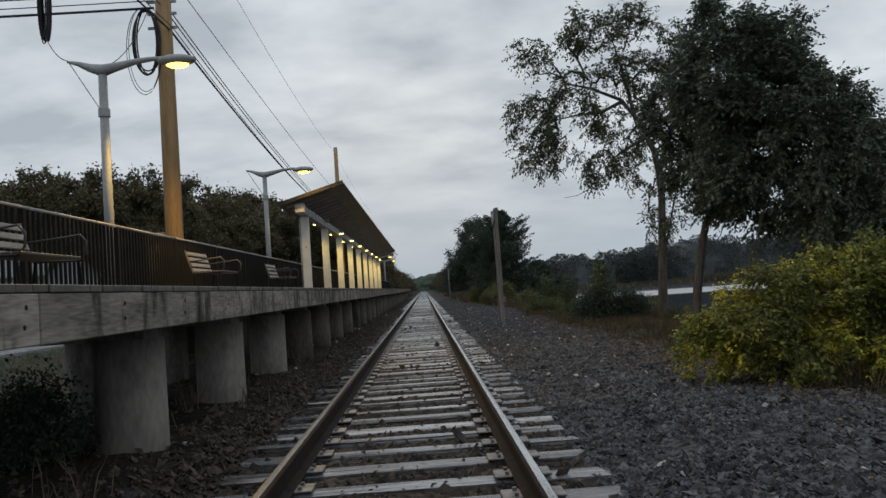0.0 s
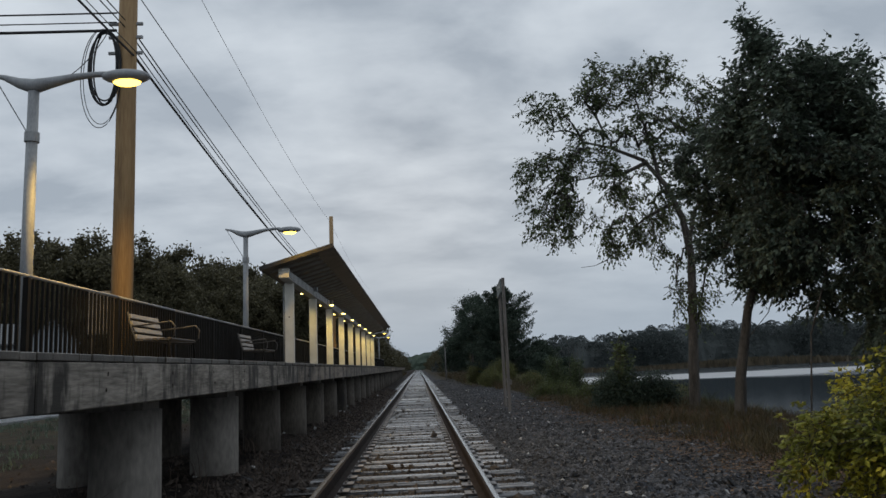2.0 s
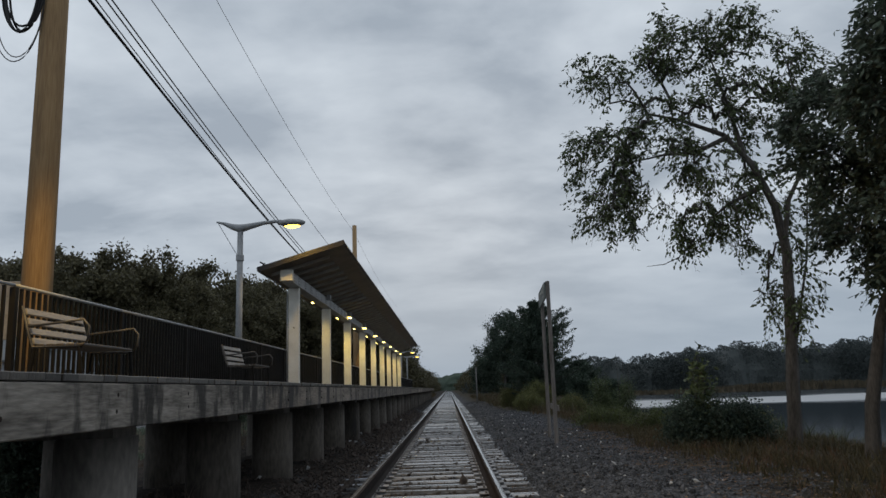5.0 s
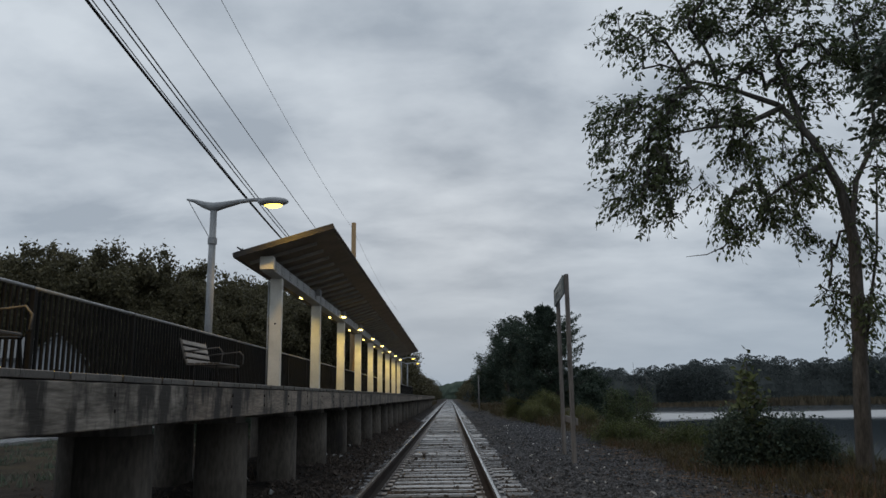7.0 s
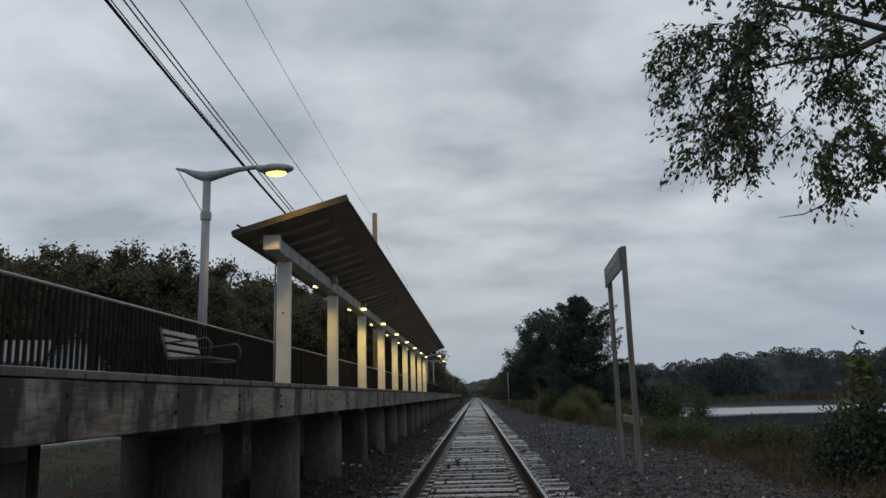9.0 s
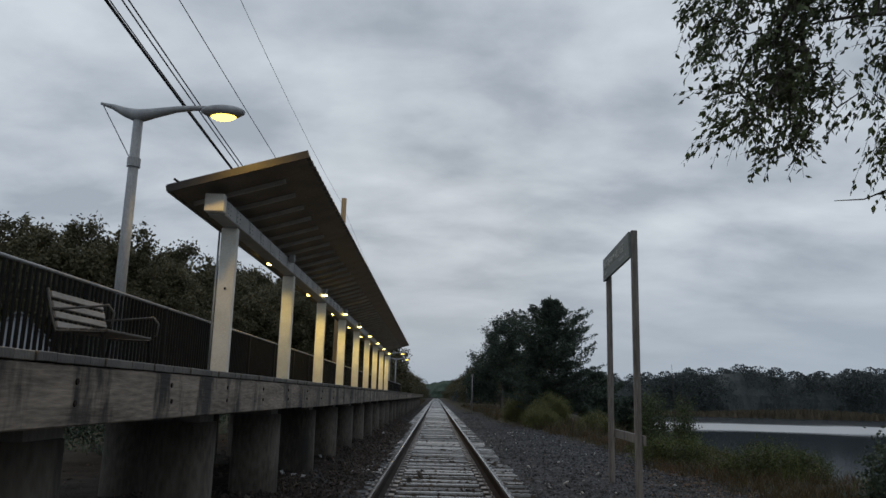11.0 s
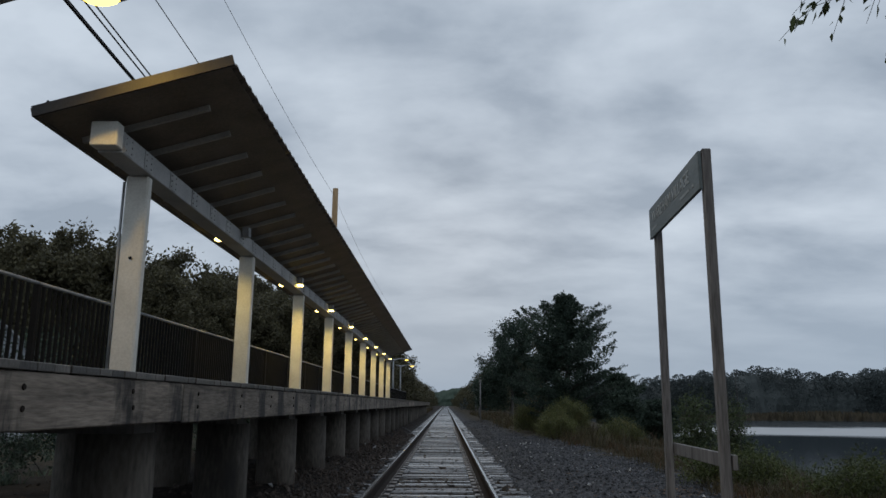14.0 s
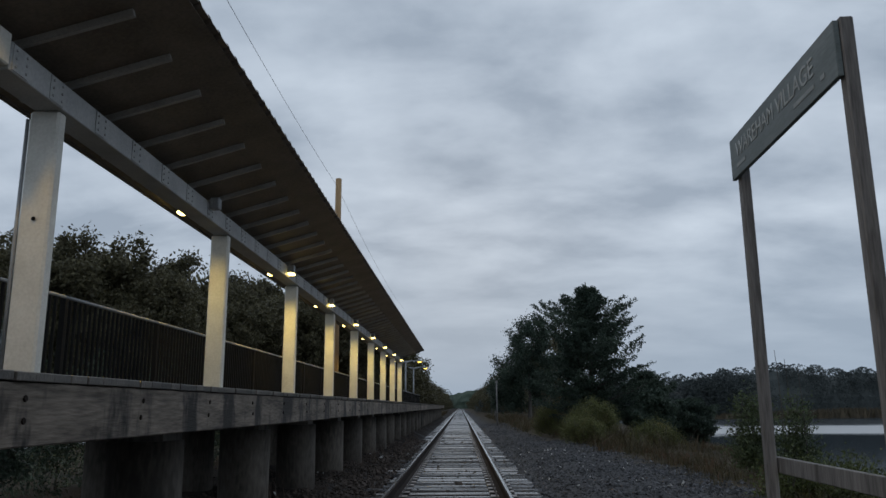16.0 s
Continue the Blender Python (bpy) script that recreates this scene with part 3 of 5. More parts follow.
# ---- railing ----
RAILX, RAILZ = -4.02, 2.38
PANELS = []
railing = thing("platform_railing", "black steel picket railing along the platform back", "railing")
y = P0
while y < P1 - 1:
    c = min(P1, y + 2.49)
    bm = bmesh.new()
    box(bm, RAILX - 0.03, RAILX + 0.03, y - 0.03, y + 0.03, PTOP - 0.011, RAILZ - 0.02)
    part("post", bm, M_BLACK, railing)
    bm = bmesh.new()
    box(bm, RAILX - 0.018, RAILX + 0.018, y + 0.03, c - 0.03, PTOP + 0.09, PTOP + 0.125)
    part("rail_bar", bm, M_BLACK, railing)
    PANELS.append((y, c))
    part("handrail", cyl(bmesh.new(), (RAILX, y - 0.001, RAILZ), (RAILX, c - 0.002, RAILZ), 0.018, 0.018, 10), M_GALV, railing, "grey tubular handrail", True)
    y = c
PICKET = mesh_of("picket", boxm(-0.015, 0.015, -0.013, 0.013, PTOP + 0.125, RAILZ - 0.022), M_BLACK)
far_pickets = bmesh.new()
for a, c in PANELS:
    yy = a + 0.13
    while yy < c - 0.08:
        if 6 < yy < 38:
            p = new("picket", PICKET)
            p.parent, p.location = railing, (RAILX, yy, 0)
        else:
            box(far_pickets, RAILX - 0.015, RAILX + 0.015, yy - 0.013, yy + 0.013, PTOP + 0.125, RAILZ - 0.022)
        yy += 0.115
tagged(part("far_picket", far_pickets, M_BLACK, railing), kind="stuff")


# ---- shelter ----
shelter = thing("platform_shelter", "long platform canopy with sloping brown metal roof on cream posts", "shelter")
SX, SY0, STEP = -3.40, 27.135, 4.86
R0, R1 = 25.80, 66.7
RF, RB = Vector((-2.005, 0, 4.59)), Vector((-3.95, 0, 4.03))
slope = (RF - RB).normalized()
up = Vector((-slope.z, 0, slope.x))


def slab(bm, s0, s1, y0, y1, h0, h1):
    """A block on the roof's slope: along it from s0 to s1 metres from the back edge, h above it."""
    v = [bm.verts.new(RB + slope * s + up * h + Vector((0, y, 0))) for s in (s0, s1) for y in (y0, y1) for h in (h0, h1)]
    for f in ((0, 1, 3, 2), (4, 6, 7, 5), (0, 4, 5, 1), (2, 3, 7, 6), (0, 2, 6, 4), (1, 5, 7, 3)):
        bm.faces.new([v[i] for i in f])


LEN = (RF - RB).length
bm = bmesh.new()
prof = []
y = R0
while y < R1:
    for dy, h in ((0, 0.0), (0.15, 0.0), (0.175, 0.036), (0.225, 0.036), (0.25, 0.0)):
        prof.append((y + dy, h))
    y += 0.27
lo = [[bm.verts.new(RB + slope * s + up * (h - 0.02) + Vector((0, yy, 0))) for yy, h in prof] for s in (0, LEN)]
hi = [[bm.verts.new(RB + slope * s + up * (h - 0.005) + Vector((0, yy, 0))) for yy, h in prof] for s in (0, LEN)]
for i in range(len(prof) - 1):
    bm.faces.new((lo[0][i], lo[1][i], lo[1][i + 1], lo[0][i + 1]))
    bm.faces.new((hi[0][i], hi[0][i + 1], hi[1][i + 1], hi[1][i]))
    bm.faces.new((lo[1][i], hi[1][i], hi[1][i + 1], lo[1][i + 1]))
    bm.faces.new((lo[0][i], lo[0][i + 1], hi[0][i + 1], hi[0][i]))
bmesh.ops.recalc_face_normals(bm, faces=bm.faces)
part("roof", bm, M_ROOF, shelter, "dark brown ribbed metal roof sheet")
bm = bmesh.new()
slab(bm, -0.01, LEN + 0.01, R0 - 0.03, R0 - 0.002, -0.075, 0.035)
part("end_trim", bm, M_TRIM, shelter)
bm = bmesh.new()
slab(bm, -0.01, LEN + 0.01, R1 + 0.002, R1 + 0.03, -0.075, 0.035)
part("end_trim", bm, M_TRIM, shelter)
bm = bmesh.new()
slab(bm, -0.035, -0.003, R0, R1, -0.06, 0.03)
part("gutter", bm, M_ROOF, shelter)
bm = bmesh.new()
slab(bm, 0.0, LEN - 0.06, R0, R1, -0.030, -0.0215)
part("soffit", bm, M_SOFFIT, shelter, "flat brown underside of the roof")
# beam over the posts, in lengths, with bolted plates
BX0, BX1, BZ0, BZ1 = -3.50, -3.24, 3.75, 3.985
part("beam_end_box", boxm(BX0 - 0.02, BX1 + 0.003, 26.10, 26.26, BZ0 + 0.025, BZ1 + 0.055, bevel=0.012), M_CREAM, shelter, "cream end cap of the beam")
y = 26.262
for k in range(9):
    c = SY0 + STEP * k + 2.2
    c = min(c, R1 - 0.1)
    part("beam", boxm(BX0, BX1, y, c - 0.003, BZ0, BZ1, bevel=0.006), M_GREYBEAM, shelter)
    y = c
plate = boxm(0, 0.008, -0.11, 0.11, 0.012, 0.223)
for by in (-0.07, 0.07):
    for bz in (0.05, 0.117, 0.185):
        cyl(plate, (0.008, by, bz), (0.022, by, bz), 0.014, 0.012, 6)
PLATE2 = mesh_of("bolt_plate", plate, M_GREYBEAM)
rafter_bm = bmesh.new()
slab(rafter_bm, 0.10, LEN - 0.50, -0.022, 0.022, -0.095, -0.031)
RAFTER = mesh_of("rafter", rafter_bm, M_RAFTER)
y = R0 + 0.40
while y < R1 - 0.2:
    f = new("rafter", RAFTER)
    f.parent, f.location = shelter, (0, y + 0.4, 0)
    p = new("bolt_plate", PLATE2)
    p.parent, p.location = shelter, (BX1 + 0.0005, y - 0.06 if y > 26.4 else y + 0.2, BZ0)
    y += 0.805
for k in range(9):
    y = SY0 + STEP * k
    part("post", boxm(SX - 0.13, SX + 0.13, y - 0.065, y + 0.065, PTOP - 0.011, BZ0 - 0.002, bevel=0.02), M_CREAM, shelter)


# ---- lamps ----
def lamp_light(name, at, power, size, colour, spot=None):
    d = bpy.data.lights.new(name, "SPOT" if spot else "POINT")
    d.energy, d.color, d.shadow_soft_size = power, colour, size
    if spot:
        d.spot_size, d.spot_blend = radians(spot), 0.6
    ob = new(name, d)
    ob.location = at
    return ob


def street_lamp(x, y, ztop=4.72, power=60):
    lamp = thing("street_lamp", "grey steel platform lamp with curved arm, glowing amber", "lamp", "platform lamps", at=(x, y, 0))
    bm = bmesh.new()
    cyl(bm, (0, 0, 1.1), (0, 0, ztop + 0.05), 0.075, 0.062, 16)
    part("pole", bm, M_GALV, lamp, smooth=True)
    part("collar", cyl(bmesh.new(), (0, 0, ztop - 0.62), (0, 0, ztop - 0.50), 0.085, 0.085, 16), M_GALV, lamp)
    arm = bmesh.new()
    tube(arm, [(-0.52, 0, ztop + 0.255), (-0.36, 0, ztop + 0.215), (-0.18, 0, ztop + 0.14), (0, 0, ztop + 0.09), (0.20, 0, ztop + 0.135), (0.50, 0, ztop + 0.20), (0.74, 0, ztop + 0.225), (0.90, 0, ztop + 0.225)], [0.018, 0.036, 0.066, 0.095, 0.068, 0.044, 0.036, 0.036], 12)
    part("arm", arm, M_GALV, lamp, smooth=True)
    part("strut", tube(bmesh.new(), [(-0.50, 0, ztop + 0.25), (-0.07, 0, ztop - 0.48)], 0.008, 6), M_GALV, lamp)
    bm = bmesh.new()
    bmesh.ops.create_uvsphere(bm, u_segments=20, v_segments=10, radius=1.0, matrix=Matrix.Translation((1.12, 0, ztop + 0.185)) @ Matrix.Diagonal((0.30, 0.15, 0.085, 1)))
    part("lamp_head", bm, M_GALV, lamp, smooth=True)
    bm = bmesh.new()
    bmesh.ops.create_uvsphere(bm, u_segments=16, v_segments=8, radius=1.0, matrix=Matrix.Translation((1.13, 0, ztop + 0.125)) @ Matrix.Diagonal((0.175, 0.10, 0.065, 1)))
    part("lens", bm, G_LAMP, lamp, "glowing amber lens", True)
    lamp_light("lamp_light", (x + 1.13, y, ztop + 0.02), power, 0.08, (1.0, 0.62, 0.14), 156).rotation_euler = (radians(6), radians(-25), 0)
    return lamp


street_lamp(-4.43, 14.70, 4.75, 520)
street_lamp(-4.16, 25.06, 4.71, 65)
for k in range(3):
    street_lamp(-4.3, 73.0 + 10.6 * k, 4.72, 20)


def flood(x, y, z, lit=True, back=False):
    f = thing("flood_lamp", "small floodlight on the canopy beam, %s" % ("glowing warm yellow" if lit else "unlit"), "lamp", "canopy floodlights", at=(x, y, z))
    part("housing", boxm(-0.05, 0.07, -0.07, 0.07, -0.02, 0.14, bevel=0.012), M_GALV, f)
    part("bracket", boxm(-0.07 if not back else 0.0, 0.0 if not back else 0.09, -0.02, 0.02, 0.02, 0.06), M_GALV, f)
    if lit:
        part("lens", boxm(-0.055, 0.075, -0.075, 0.075, -0.06, -0.021, bevel=0.012), G_FLOOD, f, "glowing lens")
        s = lamp_light("flood_light", (x + (0.06 if not back else 0.0), y - 0.01, z - 0.07), 75, 0.05, (1.0, 0.70, 0.16), 150)
    return f


for k in range(9):
    y = SY0 + STEP * k
    if k >= 1:
        flood(BX1 + 0.072, 30.95 + 4.77 * (k - 1), 3.90 if k < 2 else 3.85, lit=k > 1)
    if k < 8:
        flood(BX0 - 0.092, 30.89 + 4.90 * k, 3.86, back=True)


# ---- station sign ----
sign = thing("station_sign", "tall wooden station name board on two grey posts", "sign")
SGX, SG0, SG1 = 2.475, 25.12, 27.12
for y, top in ((SG0, 3.43), (SG1, 3.36)):
    part("post", boxm(SGX - 0.04, SGX + 0.04, y - 0.04, y + 0.04, -0.4, top, bevel=0.008), M_GREYWOOD, sign)
part("board", boxm(SGX - 0.078, SGX - 0.044, SG0 - 0.03, SG1 + 0.06, 3.06, 3.41, bevel=0.004), M_SIGN, sign, "faded green name board")
part("lower_rail", boxm(SGX + 0.052, SGX + 0.09, SG0 - 0.05, SG1 + 0.06, 0.69, 0.81, bevel=0.005), M_GREYWOOD, sign)


def lettering(text, size, m, parent):
    c = bpy.data.curves.new("lettering", "FONT")
    c.body, c.size, c.extrude, c.align_x, c.align_y = text, size, 0.002, "CENTER", "CENTER"
    tmp = new("lettering_curve", c)
    me = bpy.data.meshes.new_from_object(tmp.evaluated_get(bpy.context.evaluated_depsgraph_get()))
    bpy.data.objects.remove(tmp)
    me.materials.clear()
    me.materials.append(M_LETTER)
    ob = new("lettering", me)
    ob.parent, ob.matrix_basis = parent, m
    return ob


for word, y, size in (("WAREHAM", 26.57, 0.180), ("VILLAGE", 25.74, 0.180)):
    lettering(word, size, Matrix.Translation((SGX - 0.081, y, 3.265)) @ Matrix(((0, 0, -1, 0), (-1, 0, 0, 0), (0, 1, 0, 0), (0, 0, 0, 1))), sign)
sign.rotation_euler = (0, 0, radians(-3.4))
sign.location = Vector((SGX - 0.02, SG0, 0)) - Matrix.Rotation(radians(-3.4), 3, "Z") @ Vector((SGX, SG0, 0))
for a, c in ((25.26, 25.32), (25.42, 25.76), (26.80, 27.02)):
    part("lettering_bar", boxm(SGX - 0.0815, SGX - 0.079, a, c, 3.13, 3.16), M_FADED, sign)


# ---- poles and wires ----
def utility_pole(x, y, h, r0):
    p = thing("utility_pole", "brown wooden utility pole standing behind the platform railing", "utility pole", "utility poles", at=(x, y, 0))
    part("pole", cyl(bmesh.new(), (0, 0, -0.5), (0, 0, h), r0, r0 * 0.72, 18), M_POLE, p, smooth=True)
    return p


pole_a = utility_pole(-4.34, 17.4, 10.9, 0.175)
pole_b = utility_pole(-4.83, 51.3, 10.6, 0.17)


def wire(name, a, c, sag, rad, label, m=M_CABLE):
    a, c = Vector(a), Vector(c)
    pts = [a.lerp(c, k / 24) - Vector((0, 0, sag * 4 * (k / 24) * (1 - k / 24))) for k in range(25)]
    ob = new(name, mesh_of(name, tube(bmesh.new(), pts, rad, 5), m))
    return tagged(ob, label, "cable", "overhead cables")


for xa, xb, za, zb, rad, sag in ((-4.22, -4.81, 6.38, 6.10, 0.022, 0.55), (-4.18, -4.78, 6.44, 6.14, 0.009, 0.62), (-4.34, -4.70, 6.84, 5.90, 0.012, 0.48), (-4.34, -4.70, 6.96, 6.02, 0.012, 0.48), (-4.62, -4.74, 8.12, 7.44, 0.009, 0.19), (-4.32, -4.90, 9.75, 10.30, 0.006, 0.45)):
    wire("overhead_cable", (xa, 17.4, za), (xb, 51.3, zb), sag, rad, "black overhead cable between the wooden poles")
    wire("overhead_cable", (xb, 51.3, zb), (xb - 0.2, 92, zb), sag, rad, "black overhead cable between the wooden poles")
    wire("overhead_cable", (xa, 17.4, za), (xa - 0.2, -17, za + 0.6), 0.4, rad * 0.8, "black overhead cable between the wooden poles")
for dz, rad in ((0.0, 0.024), (0.14, 0.010), (0.30, 0.014)):
    wire("overhead_cable", (-4.5, 17.35, 6.82 + dz), (-34, 16.0, 7.5 + dz), 0.35, rad, "black cable leading off from the wooden pole")


def coil(x, y, z, w, h, turns, rad, seed, label):
    """Loops of spare cable, hung flat."""
    q = random.Random(seed)
    ob = thing("cable_coil", label, "cable coil", "cable coils", at=(x, y, z))
    for k in range(turns):
        a, c, ox, oz = w * q.uniform(0.75, 1.05), h * q.uniform(0.92, 1.03), q.uniform(-0.03, 0.03), q.uniform(-0.04, 0.03)
        pts = [(ox + a * math.cos(t), 0.012 * k, oz + c * math.sin(t)) for t in (2 * math.pi * i / 36 for i in range(37))]
        part("loop", tube(bmesh.new(), pts, rad * q.uniform(0.8, 1.2), 6), M_CABLE, ob)
    return ob


coil(-4.64, 17.19, 6.15, 0.25, 0.62, 5, 0.016, 1, "thick coil of spare black cable hung on the wooden pole")
coil(-4.66, 17.23, 6.00, 0.30, 0.80, 2, 0.006, 2, "loose loops of thin cable hung on the wooden pole")
coil(-6.45, 17.1, 6.98, 0.085, 0.74, 13, 0.013, 3, "long narrow coil of black cable hung from the wires")
wire("drop_cable", (-6.42, 17.12, 6.3), (-4.94, 14.70, 5.02), 0.10, 0.008, "thin drop cable from the coil to the lamp arm")
wire("drop_cable", (-4.52, 17.1, 6.7), (-4.72, 14.70, 4.96), 0.40, 0.007, "thin drop cable from the pole to the lamp arm")
for z, w in ((6.45, 0.24), (6.72, 0.2), (6.95, 0.26), (7.76, 0.22)):
    part("bracket", boxm(-0.30, 0.24, -0.02, 0.02, z - 0.025, z + 0.02), M_GALV, pole_a, "steel cable bracket")


# ---- trees ----
def skeleton_tree(seed, trunks, blobs, n_tips, r_base):
    """Limbs grown from the trunks to points scattered in the crown's lobes. Gives tubes (points, radii) and the twig points."""
    q = np.random.default_rng(seed)
    nodes, parent = [], []
    for tr in trunks:
        start = len(nodes)
        pts = [np.array(p, float) for p in tr]
        for i in range(len(pts) - 1):
            for k in range(4):
                nodes.append(pts[i] + (pts[i + 1] - pts[i]) * k / 4)
                parent.append(len(nodes) - 2 if len(nodes) - 1 > start else -1)
        nodes.append(pts[-1])
        parent.append(len(nodes) - 2)
    weights = np.array([b[3] * b[4] * b[5] for b in blobs]) ** 0.7
    pick = q.choice(len(blobs), n_tips, p=weights / weights.sum())
    d = q.normal(size=(n_tips, 3))
    d /= np.linalg.norm(d, axis=1)[:, None]
    rad = q.uniform(0.25, 1.0, n_tips) ** 0.6
    c = np.array([b[:3] for b in blobs])[pick]
    s = np.array([b[3:6] for b in blobs])[pick]
    tips = c + d * rad[:, None] * s
    root = np.array(trunks[0][-1])
    order = np.argsort(np.linalg.norm(tips - root, axis=1))
    first_free = len(nodes) // 4
    ends = []
    for i in order:
        arr = np.array(nodes)
        dist = np.linalg.norm(arr - tips[i], axis=1)
        dist[arr[:, 2] > tips[i][2] + 0.6] += 2.0
        dist[:first_free] += 3.0
        j = int(np.argmin(dist))
        a = arr[j]
        steps = max(2, int(dist[j] / 0.45))
        prev = j
        for k in range(1, steps + 1):
            f = k / steps
            p = a + (tips[i] - a) * f
            p = p + q.normal(size=3) * 0.05 * (1 - f) + np.array([0, 0, 0.10 * math.sin(math.pi * f)])
            nodes.append(p)
            parent.append(prev)
            prev = len(nodes) - 1
            if k >= steps - 1:
                ends.append(prev)
    load = np.ones(len(nodes)) * 0.15
    for i in range(len(nodes) - 1, -1, -1):
        if parent[i] >= 0:
            load[parent[i]] += load[i]
    radius = r_base * (load / load.max()) ** 0.62
    i = 0
    for tr in trunks:
        m = (len(tr) - 1) * 4 + 1
        stem = 1.0 if tr is trunks[0] else 0.75 if tr[0][2] < 0 else 0.42
        radius[i:i + m] = np.minimum(radius[i:i + m], r_base * stem * np.linspace(1.0, 0.16, m))
        i += m
    radius[i:] = np.minimum(radius[i:], r_base * 0.22)
    return np.array(nodes), parent, np.maximum(radius, 0.004), np.array(ends)


def limb_mesh(name, nodes, parent, radius, material, under, seg=6):
    vs, fs = [], []
    ang = np.linspace(0, 2 * math.pi, seg, endpoint=False)
    for i, p in enumerate(parent):
        if p < 0:
            continue
        a, b = nodes[p], nodes[i]
        t = b - a
        ln = np.linalg.norm(t)
        if ln < 1e-4:
            continue
        t = t / ln
        u = np.cross(t, (0.3, 0.9, 0.1))
        u /= np.linalg.norm(u)
        v = np.cross(t, u)
        base = len(vs)
        ra = min(radius[p], radius[i] * 1.5)
        for c, rr in ((a - t * 0.01, ra), (b + t * 0.01, radius[i])):
            for k in ang:
                vs.append(c + rr * (math.cos(k) * u + math.sin(k) * v))
        for k in range(seg):
            fs.append((base + k, base + (k + 1) % seg, base + seg + (k + 1) % seg, base + seg + k))
    return raw(name, vs, fs, material, under, True)


def tree(name, label, seed, trunks, blobs, n_tips, r_base, leaves, leaf_size, spread, m_leaf, category="tree", group="", droop=0.3):
    t = thing(name, label, category, group)
    nodes, par, rad, ends = skeleton_tree(seed, trunks, blobs, n_tips, r_base)
    limb_mesh("trunk", nodes, par, rad, M_BARK, t)
    q = np.random.default_rng(seed + 50)
    which = q.choice(ends, leaves)
    off = q.normal(size=(leaves, 3)) * spread
    off[:, 2] -= np.abs(q.normal(size=leaves)) * spread * droop * 2
    v, f = leaf_mesh(nodes[which] + off, leaf_size, r=q)
    raw("crown", v, f, m_leaf, t)
    return t


def twig_tree(name, label, seed, trunks, blobs, n_tips, r_base, per_end, per_twig, leaf_size, m_leaf, droop=0.5, length=0.45, aspect=0.5):
    """A tree whose leaves sit in two rows on thin twigs that spring from the ends of its limbs."""
    t = thing(name, label, "tree")
    nodes, par, rad, ends = skeleton_tree(seed, trunks, blobs, n_tips, r_base)
    limb_mesh("trunk", nodes, par, rad, M_BARK, t)
    q = np.random.default_rng(seed + 50)
    mid = np.array([b[:3] for b in blobs]).mean(axis=0)
    start = np.repeat(nodes[ends], per_end, axis=0) + q.normal(size=(len(ends) * per_end, 3)) * 0.05
    k = len(start)
    out = start - mid
    out /= np.linalg.norm(out, axis=1)[:, None] + 1e-9
    d = out * 0.7 + q.normal(size=(k, 3)) * 0.65
    d[:, 2] -= droop * 0.5
    d /= np.linalg.norm(d, axis=1)[:, None]
    ln = length * q.uniform(0.5, 1.25, k)
    sag = np.array([0, 0, -1.0]) * droop

    def along(f):
        return start + d * (ln * f)[:, None] + sag * (ln * f * f)[:, None] * 0.6

    side = np.cross(d, (0.1, 0.2, 1.0))
    side /= np.linalg.norm(side, axis=1)[:, None] + 1e-9
    vs, fs = [], []
    for f0, f1 in ((0.0, 0.5), (0.5, 1.0)):
        a, c = along(f0), along(f1)
        w = 0.0045 * (1 - f0 * 0.5)
        up_ = np.cross(side, d)
        ring = [side, -0.5 * side + 0.87 * up_, -0.5 * side - 0.87 * up_]
        base = sum(len(x) for x in vs)
        vs.append(np.stack([a + w * o for o in ring] + [c + w * 0.6 * o for o in ring], 1).reshape(-1, 3))
        n6 = base + np.arange(k) * 6
        fs += [np.stack([n6 + e_, n6 + (e_ + 1) % 3, n6 + 3 + (e_ + 1) % 3, n6 + 3 + e_], 1) for e_ in range(3)]
    tagged(raw("twig", np.concatenate(vs), np.concatenate(fs), M_BARK, t), kind="stuff")
    lv = []
    for i_ in range(per_twig):
        f = (i_ + 0.6) / per_twig
        p = along(f) + q.normal(size=(k, 3)) * 0.018
        sgn = 1.0 if i_ % 2 else -1.0
        a = d * 0.55 + side * sgn * 0.75 + q.normal(size=(k, 3)) * 0.35
        a[:, 2] -= 0.35 + droop * 0.6
        a /= np.linalg.norm(a, axis=1)[:, None]
        b_ = np.cross(a, q.normal(size=(k, 3)) * 0.6 + np.array([0, 0, 0.6]))
        b_ /= np.linalg.norm(b_, axis=1)[:, None] + 1e-9
        nrm = np.cross(a, b_)
        z = (leaf_size * q.uniform(0.6, 1.25, k))[:, None]
        lv.append(np.stack([p, p + a * z * 0.42 + b_ * z * 0.5 * aspect + nrm * z * 0.08, p + a * z, p + a * z * 0.42 - b_ * z * 0.5 * aspect + nrm * z * 0.08], 1))
    v_ = np.concatenate(lv)
    v_ = v_[q.uniform(size=len(v_)) > 0.06]
    n4 = np.arange(len(v_)) * 4
    raw("crown", v_.reshape(-1, 3), np.concatenate([np.stack([n4, n4 + 1, n4 + 2], 1), np.stack([n4, n4 + 2, n4 + 3], 1)]), m_leaf, t)
    return t


